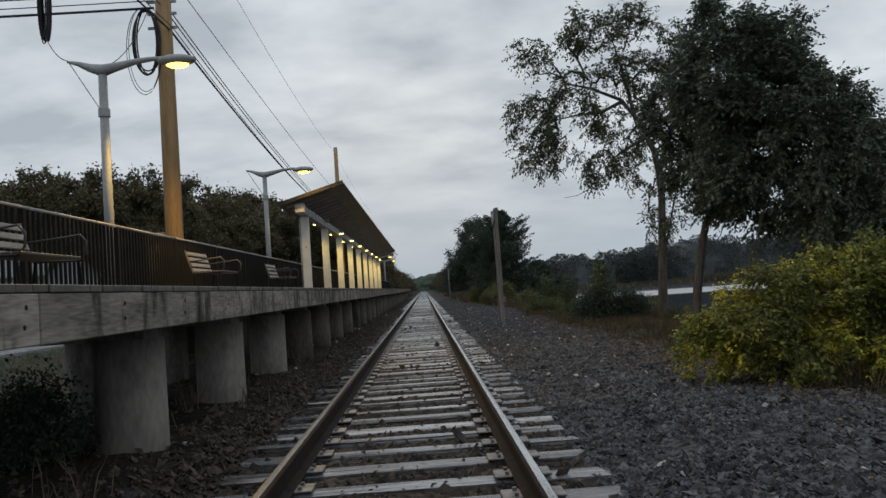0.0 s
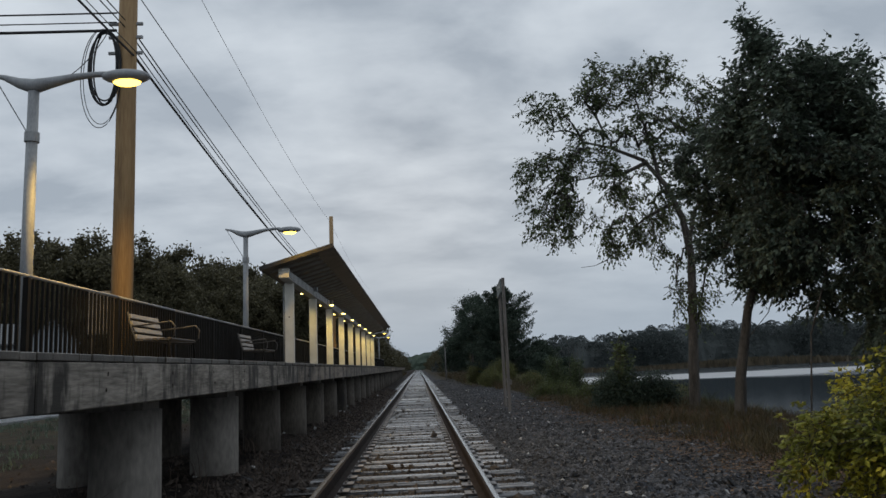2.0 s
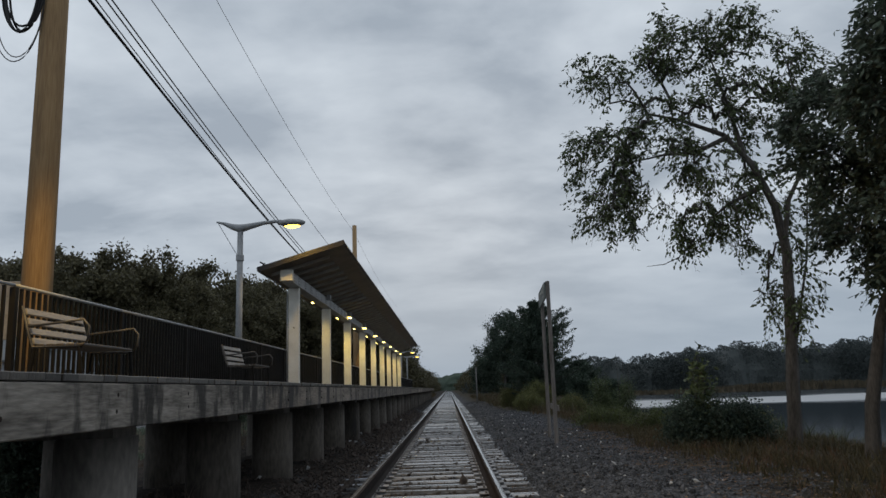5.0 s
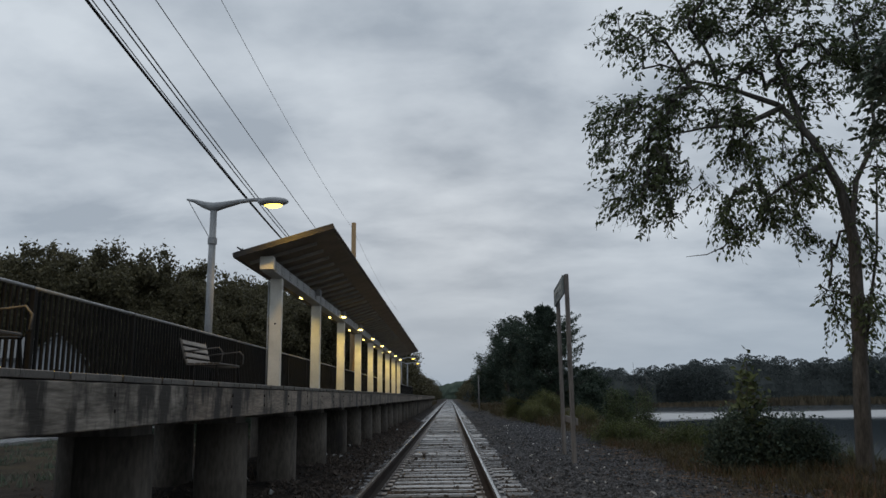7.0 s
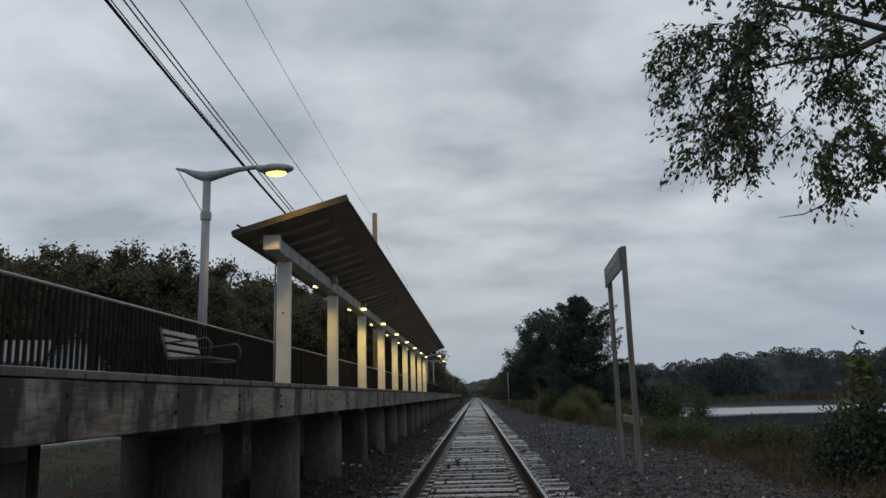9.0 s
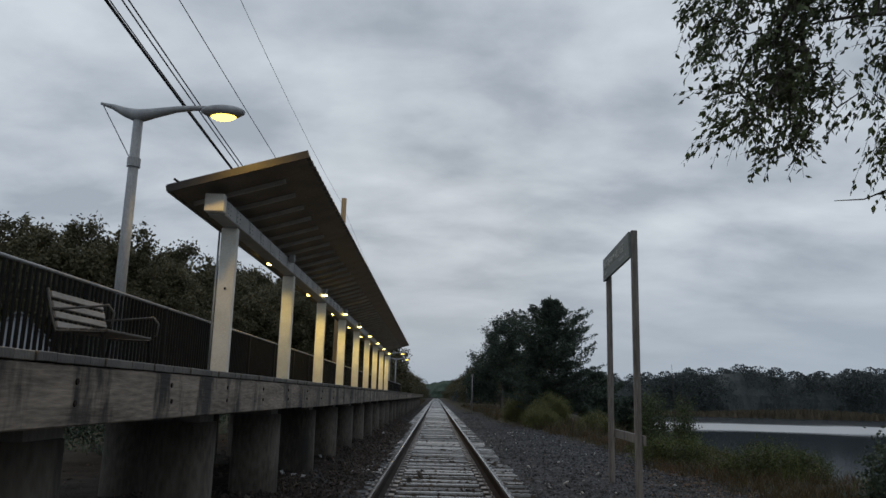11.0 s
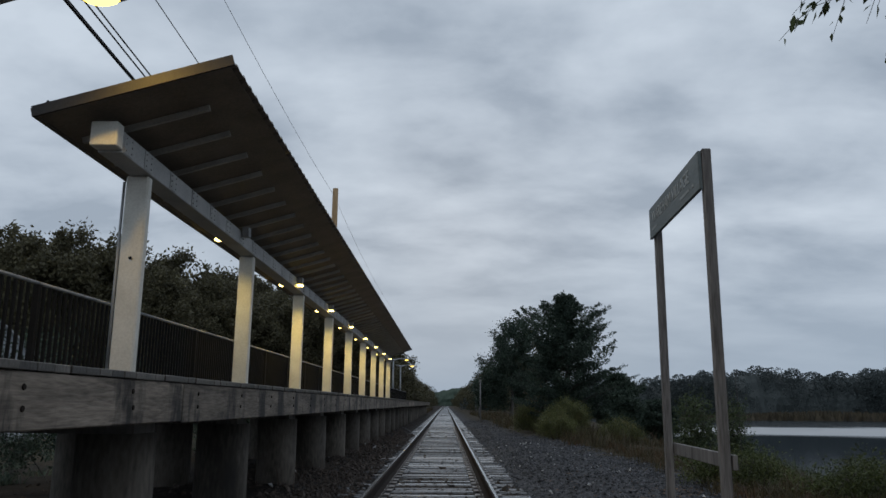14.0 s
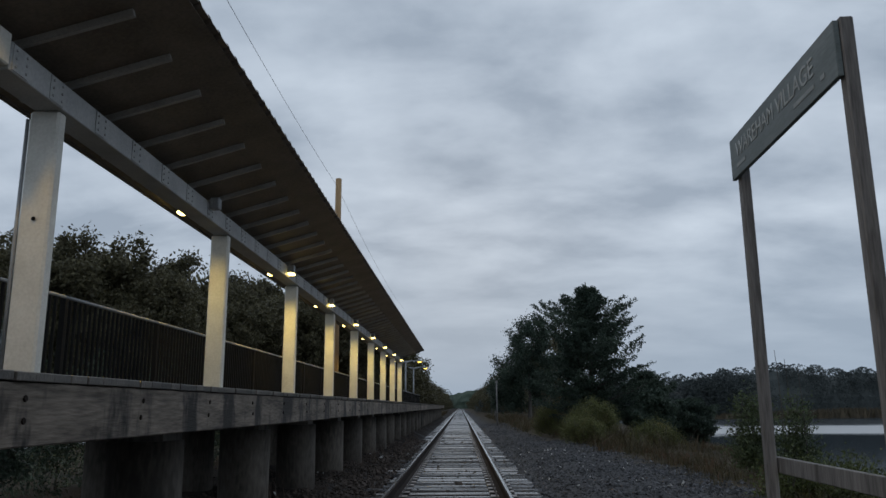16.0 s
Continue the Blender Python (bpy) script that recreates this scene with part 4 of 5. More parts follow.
# two shore trees: a light leaning one and a dense dark one
leaning = twig_tree("shore_tree", "slender leaning tree with airy green leaves on the lake bank", 11,
     [[(6.34, 22.8, -0.3), (6.42, 22.8, 1.0), (6.50, 22.8, 2.0), (6.60, 22.8, 3.5), (6.50, 22.85, 4.4), (6.20, 22.95, 5.25), (5.78, 23.1, 5.9), (5.05, 23.3, 6.3), (4.4, 23.4, 6.5)],
      [(6.50, 22.8, 1.6), (6.63, 22.85, 2.0), (7.05, 23.0, 3.4), (7.3, 23.1, 5.0)], [(6.6, 22.8, 3.8), (6.75, 22.8, 4.5), (7.15, 22.8, 5.2), (7.15, 22.8, 6.4), (7.05, 22.9, 7.4)],
      [(6.35, 22.9, 4.8), (5.7, 23.0, 4.5), (5.3, 23.0, 4.2)], [(5.85, 23.05, 5.85), (5.24, 23.2, 5.6), (4.64, 23.3, 5.6), (4.0, 23.4, 5.5)], [(6.1, 23.0, 5.4), (5.9, 23.2, 6.8), (5.7, 23.3, 7.8)]],
     [(3.6, 23.5, 5.6, 0.95, 0.9, 0.8), (3.75, 23.5, 4.55, 0.8, 0.8, 0.6), (3.6, 23.5, 7.2, 0.75, 0.7, 0.5), (4.8, 23.4, 6.3, 0.9, 0.9, 0.7), (5.0, 23.4, 7.8, 0.9, 0.9, 0.6), (6.2, 23.3, 8.0, 0.9, 0.9, 0.6), (6.3, 23.1, 6.6, 0.9, 0.9, 0.9), (5.15, 23.2, 4.15, 0.75, 0.7, 0.65), (5.7, 23.1, 5.1, 0.8, 0.8, 0.6), (5.1, 23.2, 5.45, 0.7, 0.7, 0.5), (6.55, 22.8, 3.0, 0.55, 0.5, 1.0), (6.05, 22.9, 4.0, 0.6, 0.6, 0.7), (7.2, 22.8, 7.0, 0.7, 0.7, 0.9), (7.2, 22.9, 4.6, 0.6, 0.6, 0.7)],
     440, 0.13, 3, 8, 0.098, M_LEAF, droop=0.5, length=0.36)
for pts in ([(6.55, 22.8, 2.60), (6.28, 22.77, 2.72), (6.05, 22.75, 2.74), (5.85, 22.73, 2.60)], [(6.08, 22.75, 2.74), (5.96, 22.72, 2.80), (5.86, 22.7, 2.78)], [(5.2, 23.4, 4.0), (4.75, 23.3, 3.55), (4.45, 23.25, 3.42), (4.1, 23.2, 3.38)]):
    part("bare_branch", tube(bmesh.new(), pts, [0.016 - 0.004 * k for k in range(len(pts))], 6), M_BARK, leaning, "thin bare branch", True)
twig_tree("shore_tree", "dense dark green tree with several trunks on the lake bank", 12,
     [[(6.25, 20.2, -0.3), (6.35, 20.15, 0.8), (6.5, 19.9, 2.0), (6.7, 19.3, 3.2), (6.6, 18.5, 4.6), (6.2, 17.8, 5.8)], [(6.43, 20.05, 1.4), (6.8, 19.7, 1.95), (7.1, 19.2, 3.2), (7.2, 18.4, 4.8)], [(6.9, 18.8, -0.3), (7.0, 18.6, 1.5), (7.4, 18.0, 3.4)], [(8.2, 18.2, -0.5), (8.3, 18.0, 1.6), (8.6, 17.6, 3.0)]],
     [(6.0, 17.3, 6.25, 0.22, 0.3, 0.5), (6.85, 17.3, 5.95, 0.22, 0.3, 0.45), (6.0, 17.3, 5.5, 0.5, 0.8, 0.65), (6.85, 17.3, 5.25, 0.55, 0.8, 0.65), (7.4, 17.4, 5.1, 0.7, 0.9, 0.7), (6.1, 17.6, 4.6, 0.75, 1.0, 0.8), (7.0, 17.4, 4.2, 1.0, 1.1, 0.9), (7.9, 17.3, 4.1, 0.9, 1.0, 0.75), (8.4, 17.2, 3.5, 0.7, 0.9, 0.7), (6.4, 18.2, 3.3, 0.75, 0.9, 0.6), (7.2, 17.9, 2.9, 0.9, 1.0, 0.55), (8.2, 17.4, 2.6, 0.9, 1.0, 0.7), (8.9, 17.1, 2.5, 0.7, 0.9, 0.8), (8.4, 17.6, 1.5, 0.8, 0.9, 0.5), (9.2, 17.2, 1.6, 0.8, 0.8, 0.7), (5.8, 18.0, 5.0, 0.45, 0.7, 0.6)],
     520, 0.12, 6, 10, 0.105, M_LEAF2, droop=0.15, length=0.36)
twig_tree("shore_tree", "spreading dark green tree low over the lake bank", 14,
     [[(8.6, 18.6, -0.6), (8.6, 18.5, 1.2), (8.3, 18.5, 2.6), (7.8, 18.5, 3.6)], [(8.6, 18.5, 1.4), (9.2, 18.6, 2.6), (9.4, 18.6, 3.8)]],
     [(6.7, 18.9, 4.0, 0.8, 0.9, 0.7), (7.5, 18.6, 3.5, 0.9, 0.9, 0.7), (7.7, 18.3, 4.7, 0.8, 0.9, 0.7), (8.6, 18.4, 3.2, 0.9, 0.9, 0.8), (8.1, 19.0, 2.3, 0.9, 0.9, 0.5), (9.3, 18.6, 3.6, 0.9, 0.9, 0.8), (9.7, 18.6, 2.2, 0.9, 0.9, 0.8), (6.9, 19.2, 2.7, 0.6, 0.7, 0.45), (5.9, 19.5, 4.6, 0.6, 0.7, 0.8), (6.2, 19.6, 3.5, 0.7, 0.7, 0.7), (7.0, 19.6, 2.8, 0.8, 0.8, 0.5), (7.2, 19.6, 4.4, 0.7, 0.8, 0.9), (9.0, 19.2, 1.4, 0.8, 0.8, 0.6), (10.1, 18.8, 1.2, 0.9, 0.9, 0.8)],
     520, 0.13, 6, 9, 0.11, M_LEAF2, droop=0.25, length=0.38)

# yellow-green bush beside the gravel
twig_bush = twig_tree("bush", "large yellow-green leafy bush at the gravel's edge", 13,
     [[(5.4, 13.4, -0.5), (5.4, 13.4, 0.3)], [(5.4, 13.4, -0.45), (4.6, 13.5, 0.0), (4.1, 13.6, 0.2)], [(5.4, 13.4, -0.4), (6.4, 13.3, 0.2), (7.2, 13.3, 0.5)]],
     [(4.1, 13.6, 0.15, 0.42, 0.6, 0.42), (4.65, 13.5, 0.45, 0.6, 0.8, 0.55), (5.3, 13.4, 0.75, 0.7, 0.9, 0.6), (6.0, 13.3, 0.8, 0.8, 0.9, 0.62), (6.8, 13.3, 0.75, 0.9, 0.9, 0.65), (4.9, 13.0, 0.0, 0.7, 0.6, 0.4), (5.9, 12.9, 0.1, 0.8, 0.6, 0.45), (6.9, 12.9, 0.2, 0.8, 0.7, 0.5), (7.7, 13.2, 0.7, 0.8, 0.9, 0.7)],
     420, 0.03, 8, 9, 0.075, M_BUSH, droop=0.1, length=0.24)
twig_bush.scale, twig_bush.location = (0.76, 0.76, 0.76), (0.05, 0.80, 0.29)
tagged(twig_bush, "large yellow-green leafy bush at the gravel's edge", "bush")


def shrub(x, y, w, h, seed, m, leaves=2500, size=0.10, label="low leafy shrub on the bank"):
    z = ground_z(x, y)
    return tree("shrub", label, seed, [[(x, y, z - 0.1), (x, y, z + h * 0.35)], [(x, y, z - 0.1), (x - w * 0.35, y, z + h * 0.25)]],
                [(x, y, z + h * 0.55, w * 0.55, w * 0.55, h * 0.42), (x - w * 0.4, y, z + h * 0.3, w * 0.4, w * 0.4, h * 0.28), (x + w * 0.4, y + 0.1, z + h * 0.32, w * 0.4, w * 0.4, h * 0.3)],
                70, 0.025, leaves, size, 0.11, m, "shrub", "shrubs on the bank", 0.1)


shrub(4.80, 23.1, 0.85, 0.95, 21, M_NEEDLE, 11000, 0.055, "dense dark shrub under the leaning tree")
shrub(5.6, 23.3, 0.8, 0.75, 22, M_NEEDLE, 8000, 0.055, "dense dark shrub under the leaning tree")
shrub(4.86, 23.1, 0.28, 1.85, 35, M_LEAF, 420, 0.12, "thin sapling with a few large leaves above the shrub")
shrub(5.4, 35.0, 0.55, 1.5, 23, M_LEAF, 4500, 0.055)
shrub(6.3, 35.4, 0.5, 1.7, 41, M_LEAF, 3500, 0.055)
# shrubs behind the railing, extended along it to back its gaps with dark leaves
for k, y in enumerate((28.6, 30.8, 33.2, 36.0, 39.0, 42.2, 45.4, 48.8, 52.4, 56.4, 61.0)):
    shrub(-5.5 - 0.35 * (k % 3), y, 1.7, 2.35 + 0.2 * (k % 2), 190 + k, M_NEEDLE, 8000, 0.055, "dark wild shrub added behind the platform")
shrub(-2.62, 8.72, 0.30, 0.5, 97, M_NEEDLE, 9000, 0.034, "dark wild shrub growing under the platform edge")
# shrub added to cover the pole's foot, which stood out lit below the deck
shrub(-4.25, 17.0, 0.40, 1.25, 98, M_NEEDLE, 9000, 0.05, "dark wild shrub added behind the platform")
shrub(5.6, 28.6, 1.2, 0.45, 25, M_WEED, 7000, 0.042, "low weedy shrub with small leaves on the bank")
shrub(4.6, 30.6, 1.1, 0.4, 26, M_WEED, 7000, 0.042, "low weedy shrub with small leaves on the bank")
shrub(4.0, 45.5, 0.9, 0.9, 28, M_PALEWEED, 11000, 0.040, "pale yellow-green weedy shrub beside the gravel")
shrub(4.7, 47.5, 1.3, 1.45, 29, M_PALEWEED, 18000, 0.042, "pale yellow-green weedy shrub beside the gravel")
shrub(5.7, 43.5, 1.0, 0.65, 30, M_PALEWEED, 9000, 0.040, "pale yellow-green weedy shrub beside the gravel")
shrub(3.7, 52.0, 1.0, 1.2, 36, M_PALEWEED, 12000, 0.042, "pale yellow-green weedy shrub beside the gravel")
shrub(7.6, 27.5, 0.6, 0.65, 37, M_PALEWEED, 1800, 0.045, "weedy shrub with small leaves at the water's edge")
shrub(8.6, 30.5, 0.8, 0.75, 38, M_PALEWEED, 2000, 0.045, "weedy shrub with small leaves at the water's edge")
shrub(6.6, 30.0, 0.8, 0.5, 39, M_PALEWEED, 2500, 0.042, "weedy shrub with small leaves at the water's edge")
shrub(9.5, 36.0, 1.5, 0.8, 40, M_WEED, 8000, 0.05)


for x, y, w, h, s in ((9.9, 21.4, 1.2, 2.0, 102), (10.9, 22.0, 1.5, 2.6, 103)):
    shrub(x, y, w, h, s, M_LEAF, 9000, 0.085, "dense dark shrub below the trees at the water's edge")


def cedar(x, y, h, w, seed, label, m=M_NEEDLE, branches=210, per=130, size=0.13):
    """A cedar: many upswept branches round one stem, each with flat sprays of needles."""
    t = thing("cedar_tree", label, "tree", "cedars by the track")
    q = np.random.default_rng(seed)
    z0 = ground_z(x, y)
    vs, fs, cs = [], [], []
    bm = tube(bmesh.new(), [(x, y, z0 - 0.2), (x + 0.05, y, z0 + h * 0.5), (x - 0.05, y, z0 + h * 0.97)], [0.16, 0.09, 0.015], 8)
    for k in range(branches):
        f = q.uniform(0.03, 0.97)
        a = q.uniform(0, 2 * math.pi)
        prof = (1 - f ** 2.2) ** 0.8 * min(1, 0.60 + f * 2.0)
        lobe = 0.80 + 0.34 * math.sin(a * 2 + f * 13 + seed)
        ln = max(0.28, w * prof * lobe * q.uniform(0.55, 1.05))
        rise = q.uniform(0.15, 0.55) + 0.5 * f
        p0 = np.array([x, y, z0 + h * f * 0.92])
        d = np.array([math.cos(a), math.sin(a), rise])
        d /= np.linalg.norm(d)
        if k % 2 == 0:
            tube(bm, [p0, p0 + d * ln * 0.9], [0.03 * (1 - f) + 0.008, 0.004], 4)
        u = q.uniform(0.2, 1.0, per) ** 0.7
        off = q.normal(size=(per, 3)) * (0.05 + 0.20 * (1 - u))[:, None] * np.array([1, 1, 0.55])
        cs.append(p0 + d * ln * u[:, None] + off)
    part("trunk", bm, M_BARK, t)
    v_, f_ = leaf_mesh(np.concatenate(cs), size, droop=-0.6, aspect=0.4, r=q)
    raw("crown", v_, f_, m, t)
    return t


cedar(5.35, 51.5, 6.3, 3.3, 31, "bushy dark cedar tree beside the track", branches=330, per=150, size=0.12)
cedar(7.7, 52.4, 2.7, 1.7, 32, "bushy dark cedar tree beside the track")
cedar(8.9, 50.4, 1.7, 1.4, 33, "low dark cedar beside the lake")
cedar(7.0, 48.4, 1.7, 1.1, 34, "low dark cedar beside the lake")

# leafy trees behind the platform and along the line
PROTO, LOW = [], []
for k in range(6):
    q = random.Random(70 + k)
    blobs = [(0, 0, 6.4, 1.9, 1.9, 1.6)] + [(2.1 * math.cos(a), 2.1 * math.sin(a), q.uniform(4.6, 5.6), q.uniform(1.4, 1.8), q.uniform(1.4, 1.8), q.uniform(1.2, 1.6)) for a in (q.uniform(-0.4, 0.4) + 1.05 * i for i in range(6))] + [(q.uniform(-2.0, 2.0), q.uniform(-2.0, 2.0), q.uniform(1.8, 3.6), 1.6, 1.6, 1.3) for _ in range(5)]
    few = k > 3
    t = tree("leafy_tree", "tall dark leafy tree in the woods behind the platform", 80 + k, [[(0, 0, -0.3), (0.1, 0, 2.0), (0, 0.1, 4.5)]], blobs, 60 if few else 230, 0.2, 3200 if few else 36000, 0.34 if few else 0.18, 0.34 if few else 0.21, M_FAR, "tree", "woodland trees", 0.1)
    (LOW if few else PROTO).append(t)
q = random.Random(7)
blobs = [(5.4 + q.uniform(-2.1, 2.1), 80 + q.uniform(-1.9, 1.9), q.uniform(1.6, 7.2), q.uniform(1.1, 1.7), q.uniform(1.1, 1.6), q.uniform(0.9, 1.4)) for _ in range(18)]
tree("leafy_tree", "round dark leafy tree standing close beside the track", 77, [[(5.4, 80, -0.5), (5.5, 80, 2.0), (5.4, 80.1, 4.6)]], blobs, 280, 0.2, 34000, 0.15, 0.22, M_NEEDLE, "tree", "", 0.1)
for k in range(4):
    PROTO[k].location, PROTO[k].scale = (-30 + 6 * k, 92 + 9 * k, -0.2), (1.9, 1.9, 1.9)
for k in range(2):
    LOW[k].location, LOW[k].scale = (-11 - 2 * k, 196 + 9 * k, -0.2), (1.2, 1.2, 1.2)
q = random.Random(3)
spots = []
EDGE = ((-110, 40), (-62, 62), (-45, 78), (-28, 90), (-22, 110), (-14, 150), (-11, 190))
for (xa, ya), (xb, yb) in zip(EDGE, EDGE[1:]):
    m = int(math.hypot(xb - xa, yb - ya) / 4.6)
    for k in range(m):
        for depth, s in ((0, 1.5), (5, 2.0), (12, 2.2)):
            spots.append((PROTO if depth < 12 and ya < 150 else LOW, xa + (xb - xa) * k / m + q.uniform(-1.5, 1.5) - depth * 0.75, ya + (yb - ya) * k / m + q.uniform(-1.5, 1.5) + depth * 0.6, s * q.uniform(0.93, 1.15)))
for k in range(34):
    spots.append((LOW, -9.0 - q.uniform(0, 3), 190 + k * 11, q.uniform(1.0, 1.35)))
    spots.append((LOW, 8.5 + q.uniform(0, 3), 96 + k * 13, q.uniform(0.85, 1.15)))
for k in range(26):
    spots.append((LOW, 5.2 + q.uniform(0, 1.5), 150 + k * 15, q.uniform(0.45, 0.7)))
    spots.append((LOW, -5.4 - q.uniform(0, 1.5), 190 + k * 14, q.uniform(0.45, 0.7)))
for k in range(6):
    spots.append((PROTO, -9.5 - q.uniform(0, 3), 103 + k * 8, q.uniform(0.5, 0.7)))
for i, (pool, x, y, s) in enumerate(spots):
    copy_thing(pool[i % len(pool)], pose(x, y, -0.2, 0, 0, q.uniform(0, 360))).scale = (s, s, s)

# woods on the far shore and reeds below them
q = np.random.default_rng(9)
def wood_points(x, y, h, m):
    u = q.uniform(0, 1, m)
    a = q.uniform(0, 2 * math.pi, m)
    rad = q.uniform(2.4, 4.4) * np.sqrt(1.02 - u ** 2.4) * np.sqrt(q.uniform(0.3, 1, m))
    return np.stack([x + rad * np.cos(a), y + rad * np.sin(a), -0.6 + (h + 0.6) * u ** 0.8], 1)


cs = []
for k in range(70):
    cs.append(wood_points(q.uniform(-75, 75), 470 + q.uniform(0, 30), q.uniform(9, 13), 420) * np.array([1, 1, 1.0]) - np.array([0, 0, 0.6]))
for k in range(420):
    x = q.uniform(6, 230)
    h = 4.3 + 0.9 * math.sin(x * 0.06 + 4.2) + 0.6 * math.sin(x * 0.21 + 1) + 0.042 * min(x, 120) + q.uniform(-1.2, 1.2)
    cs.append(wood_points(x, 170 + q.uniform(0, 20), h, 760))
for k in range(110):
    y = q.uniform(60, 180)
    cs.append(wood_points(150 + 0.15 * (180 - y) + q.uniform(0, 14), y, 10 + 2 * math.sin(y * 0.06) + q.uniform(-1.5, 2), 420))
def ridge(name, x0, x1, y, tall, m_leaf, label):
    """The closed mass of a distant wood: a bulging bank with an uneven top."""
    vs, fs = [], []
    m = int((x1 - x0) / 0.8)
    for i in range(m + 1):
        x = x0 + (x1 - x0) * i / m
        h = tall(x) + 0.9 * noise.noise(Vector((x * 0.35, y, 0))) + 0.5 * noise.noise(Vector((x * 1.1, y, 3)))
        for k in range(7):
            f = k / 6
            out = 3.0 * (1 - f ** 3) + 1.1 * noise.noise(Vector((x * 0.5, f * h * 0.5, 7)))
            vs.append((x, y - out + 3.0 * f, -1.4 + (h + 1.4) * f))
        vs.append((x, y + 8.0, -1.4))
    for i in range(m):
        for k in range(7):
            a = i * 8 + k
            fs.append((a, a + 8, a + 9, a + 1))
    return tagged(raw(name, vs, fs, m_leaf), label, "woods", kind="stuff")


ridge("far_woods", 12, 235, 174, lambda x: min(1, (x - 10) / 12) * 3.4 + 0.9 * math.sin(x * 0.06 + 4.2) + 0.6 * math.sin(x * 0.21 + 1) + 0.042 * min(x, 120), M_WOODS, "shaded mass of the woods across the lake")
ridge("far_woods", -90, 90, 488, lambda x: 9.5 + 1.5 * math.sin(x * 0.15), M_NEEDLE, "shaded mass of the woods where the line ends")
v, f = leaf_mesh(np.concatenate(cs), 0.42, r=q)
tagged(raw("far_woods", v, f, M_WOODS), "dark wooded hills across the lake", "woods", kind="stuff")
k = 9000
rx, ry = q.uniform(8, 190, k), 157 + q.uniform(0, 9, k)
hgt = q.uniform(0.6, 1.5, k) + 0.5 * np.sin(rx * 0.11)
base = np.stack([rx, ry, np.full(k, WATER_Z)], 1)
tip = base + np.stack([q.normal(size=k) * 0.2, q.normal(size=k) * 0.2, hgt], 1)
side = np.array([0.35, 0, 0])
v = np.stack([base - side, base + side, tip], 1).reshape(-1, 3)
tagged(raw("reeds", v, np.arange(k * 3).reshape(-1, 3), M_REED), "tan reeds along the far shore", "reeds", kind="stuff")


# ---- house and road behind the platform ----
house = thing("house", "white sided house with grey shingle roof beyond the platform", "house", at=(-28.4, 70.7, 0))
house.rotation_euler = (0, 0, radians(24))
part("wall", boxm(-13.0, -3.9, 0.6, 7.4, -0.3, 4.6), M_SIDING, house)
part("gable_wall", boxm(-3.88, 0.0, 0.0, 7.9, -0.3, 4.55), M_SIDING, house)
bm = bmesh.new()
tri = [bm.verts.new(p) for p in ((-3.88, 0.0, 4.55), (0.0, 0.0, 4.55), (-1.94, 0.0, 6.35), (-3.88, 7.9, 4.55), (0.0, 7.9, 4.55), (-1.94, 7.9, 6.35))]
for f in ((0, 1, 2), (5, 4, 3), (0, 2, 5, 3), (1, 4, 5, 2), (0, 3, 4, 1)):
    bm.faces.new([tri[i] for i in f])
part("gable", bm, M_SIDING, house)
for sx in (-1, 1):
    bm = bmesh.new()
    a = [(-1.94 + sx * 2.25, -0.35, 4.30), (-1.94, -0.35, 6.40), (-1.94, 8.2, 6.40), (-1.94 + sx * 2.25, 8.2, 4.30)]
    lo = [bm.verts.new(p) for p in a]
    hi = [bm.verts.new((p[0], p[1], p[2] + 0.14)) for p in a]
    bm.faces.new(lo), bm.faces.new(list(reversed(hi)))
    for i in range(4):
        bm.faces.new((lo[i], hi[i], hi[(i + 1) % 4], lo[(i + 1) % 4]))
    bmesh.ops.recalc_face_normals(bm, faces=bm.faces)
    part("roof", bm, M_SHINGLE, house)
bm = bmesh.new()
lo = [bm.verts.new(p) for p in ((-13.4, 0.1, 4.45), (-3.9, 0.1, 4.45), (-3.9, 4.0, 6.3), (-13.4, 4.0, 6.3), (-13.4, 7.9, 4.45), (-3.9, 7.9, 4.45))]
hi = [bm.verts.new(v.co + Vector((0, 0, 0.15))) for v in lo]
for f in ((0, 1, 2, 3), (3, 2, 5, 4)):
    bm.faces.new([lo[i] for i in reversed(f)]), bm.faces.new([hi[i] for i in f])
for i, j in ((0, 1), (1, 2), (2, 5), (5, 4), (4, 3), (3, 0)):
    bm.faces.new((lo[i], lo[j], hi[j], hi[i]))
bmesh.ops.recalc_face_normals(bm, faces=bm.faces)
part("roof", bm, M_SHINGLE, house)
part("chimney", boxm(-9.4, -8.5, 3.4, 4.2, 6.0, 7.3), M_SIDING, house, "pale chimney")
for wx in (-11.5, -9.4, -7.2, -5.4):
    w = part("window", boxm(wx - 0.45, wx + 0.45, 0.55, 0.598, 2.4, 3.8), M_SIDING, house)
    part("pane", boxm(wx - 0.38, wx + 0.38, 0.53, 0.548, 2.48, 3.72), M_DARKGLASS, w)
w = part("window", boxm(-2.4, -1.5, -0.05, -0.002, 2.4, 3.8), M_SIDING, house)
part("pane", boxm(-2.32, -1.58, -0.07, -0.052, 2.48, 3.72), M_DARKGLASS, w)

bm = bmesh.new()
for x0, x1, y0, y1 in ((-19.5, -13.3, 14, 62),):
    box(bm, x0, x1, y0, y1, -0.32, 0.03)
road = new("road", mesh_of("road", bm, M_ASPHALT))
tagged(road, "wet grey asphalt drive behind the platform", "road", kind="structure")

# pale notice board on two legs behind the railing
board = thing("notice_board", "pale weathered notice board on posts behind the railing", "notice board", at=(-4.68, 17.62, 0))
part("panel", boxm(-0.25, 0.25, -0.02, 0.02, 1.94, 2.61, bevel=0.005), M_SLAT, board)
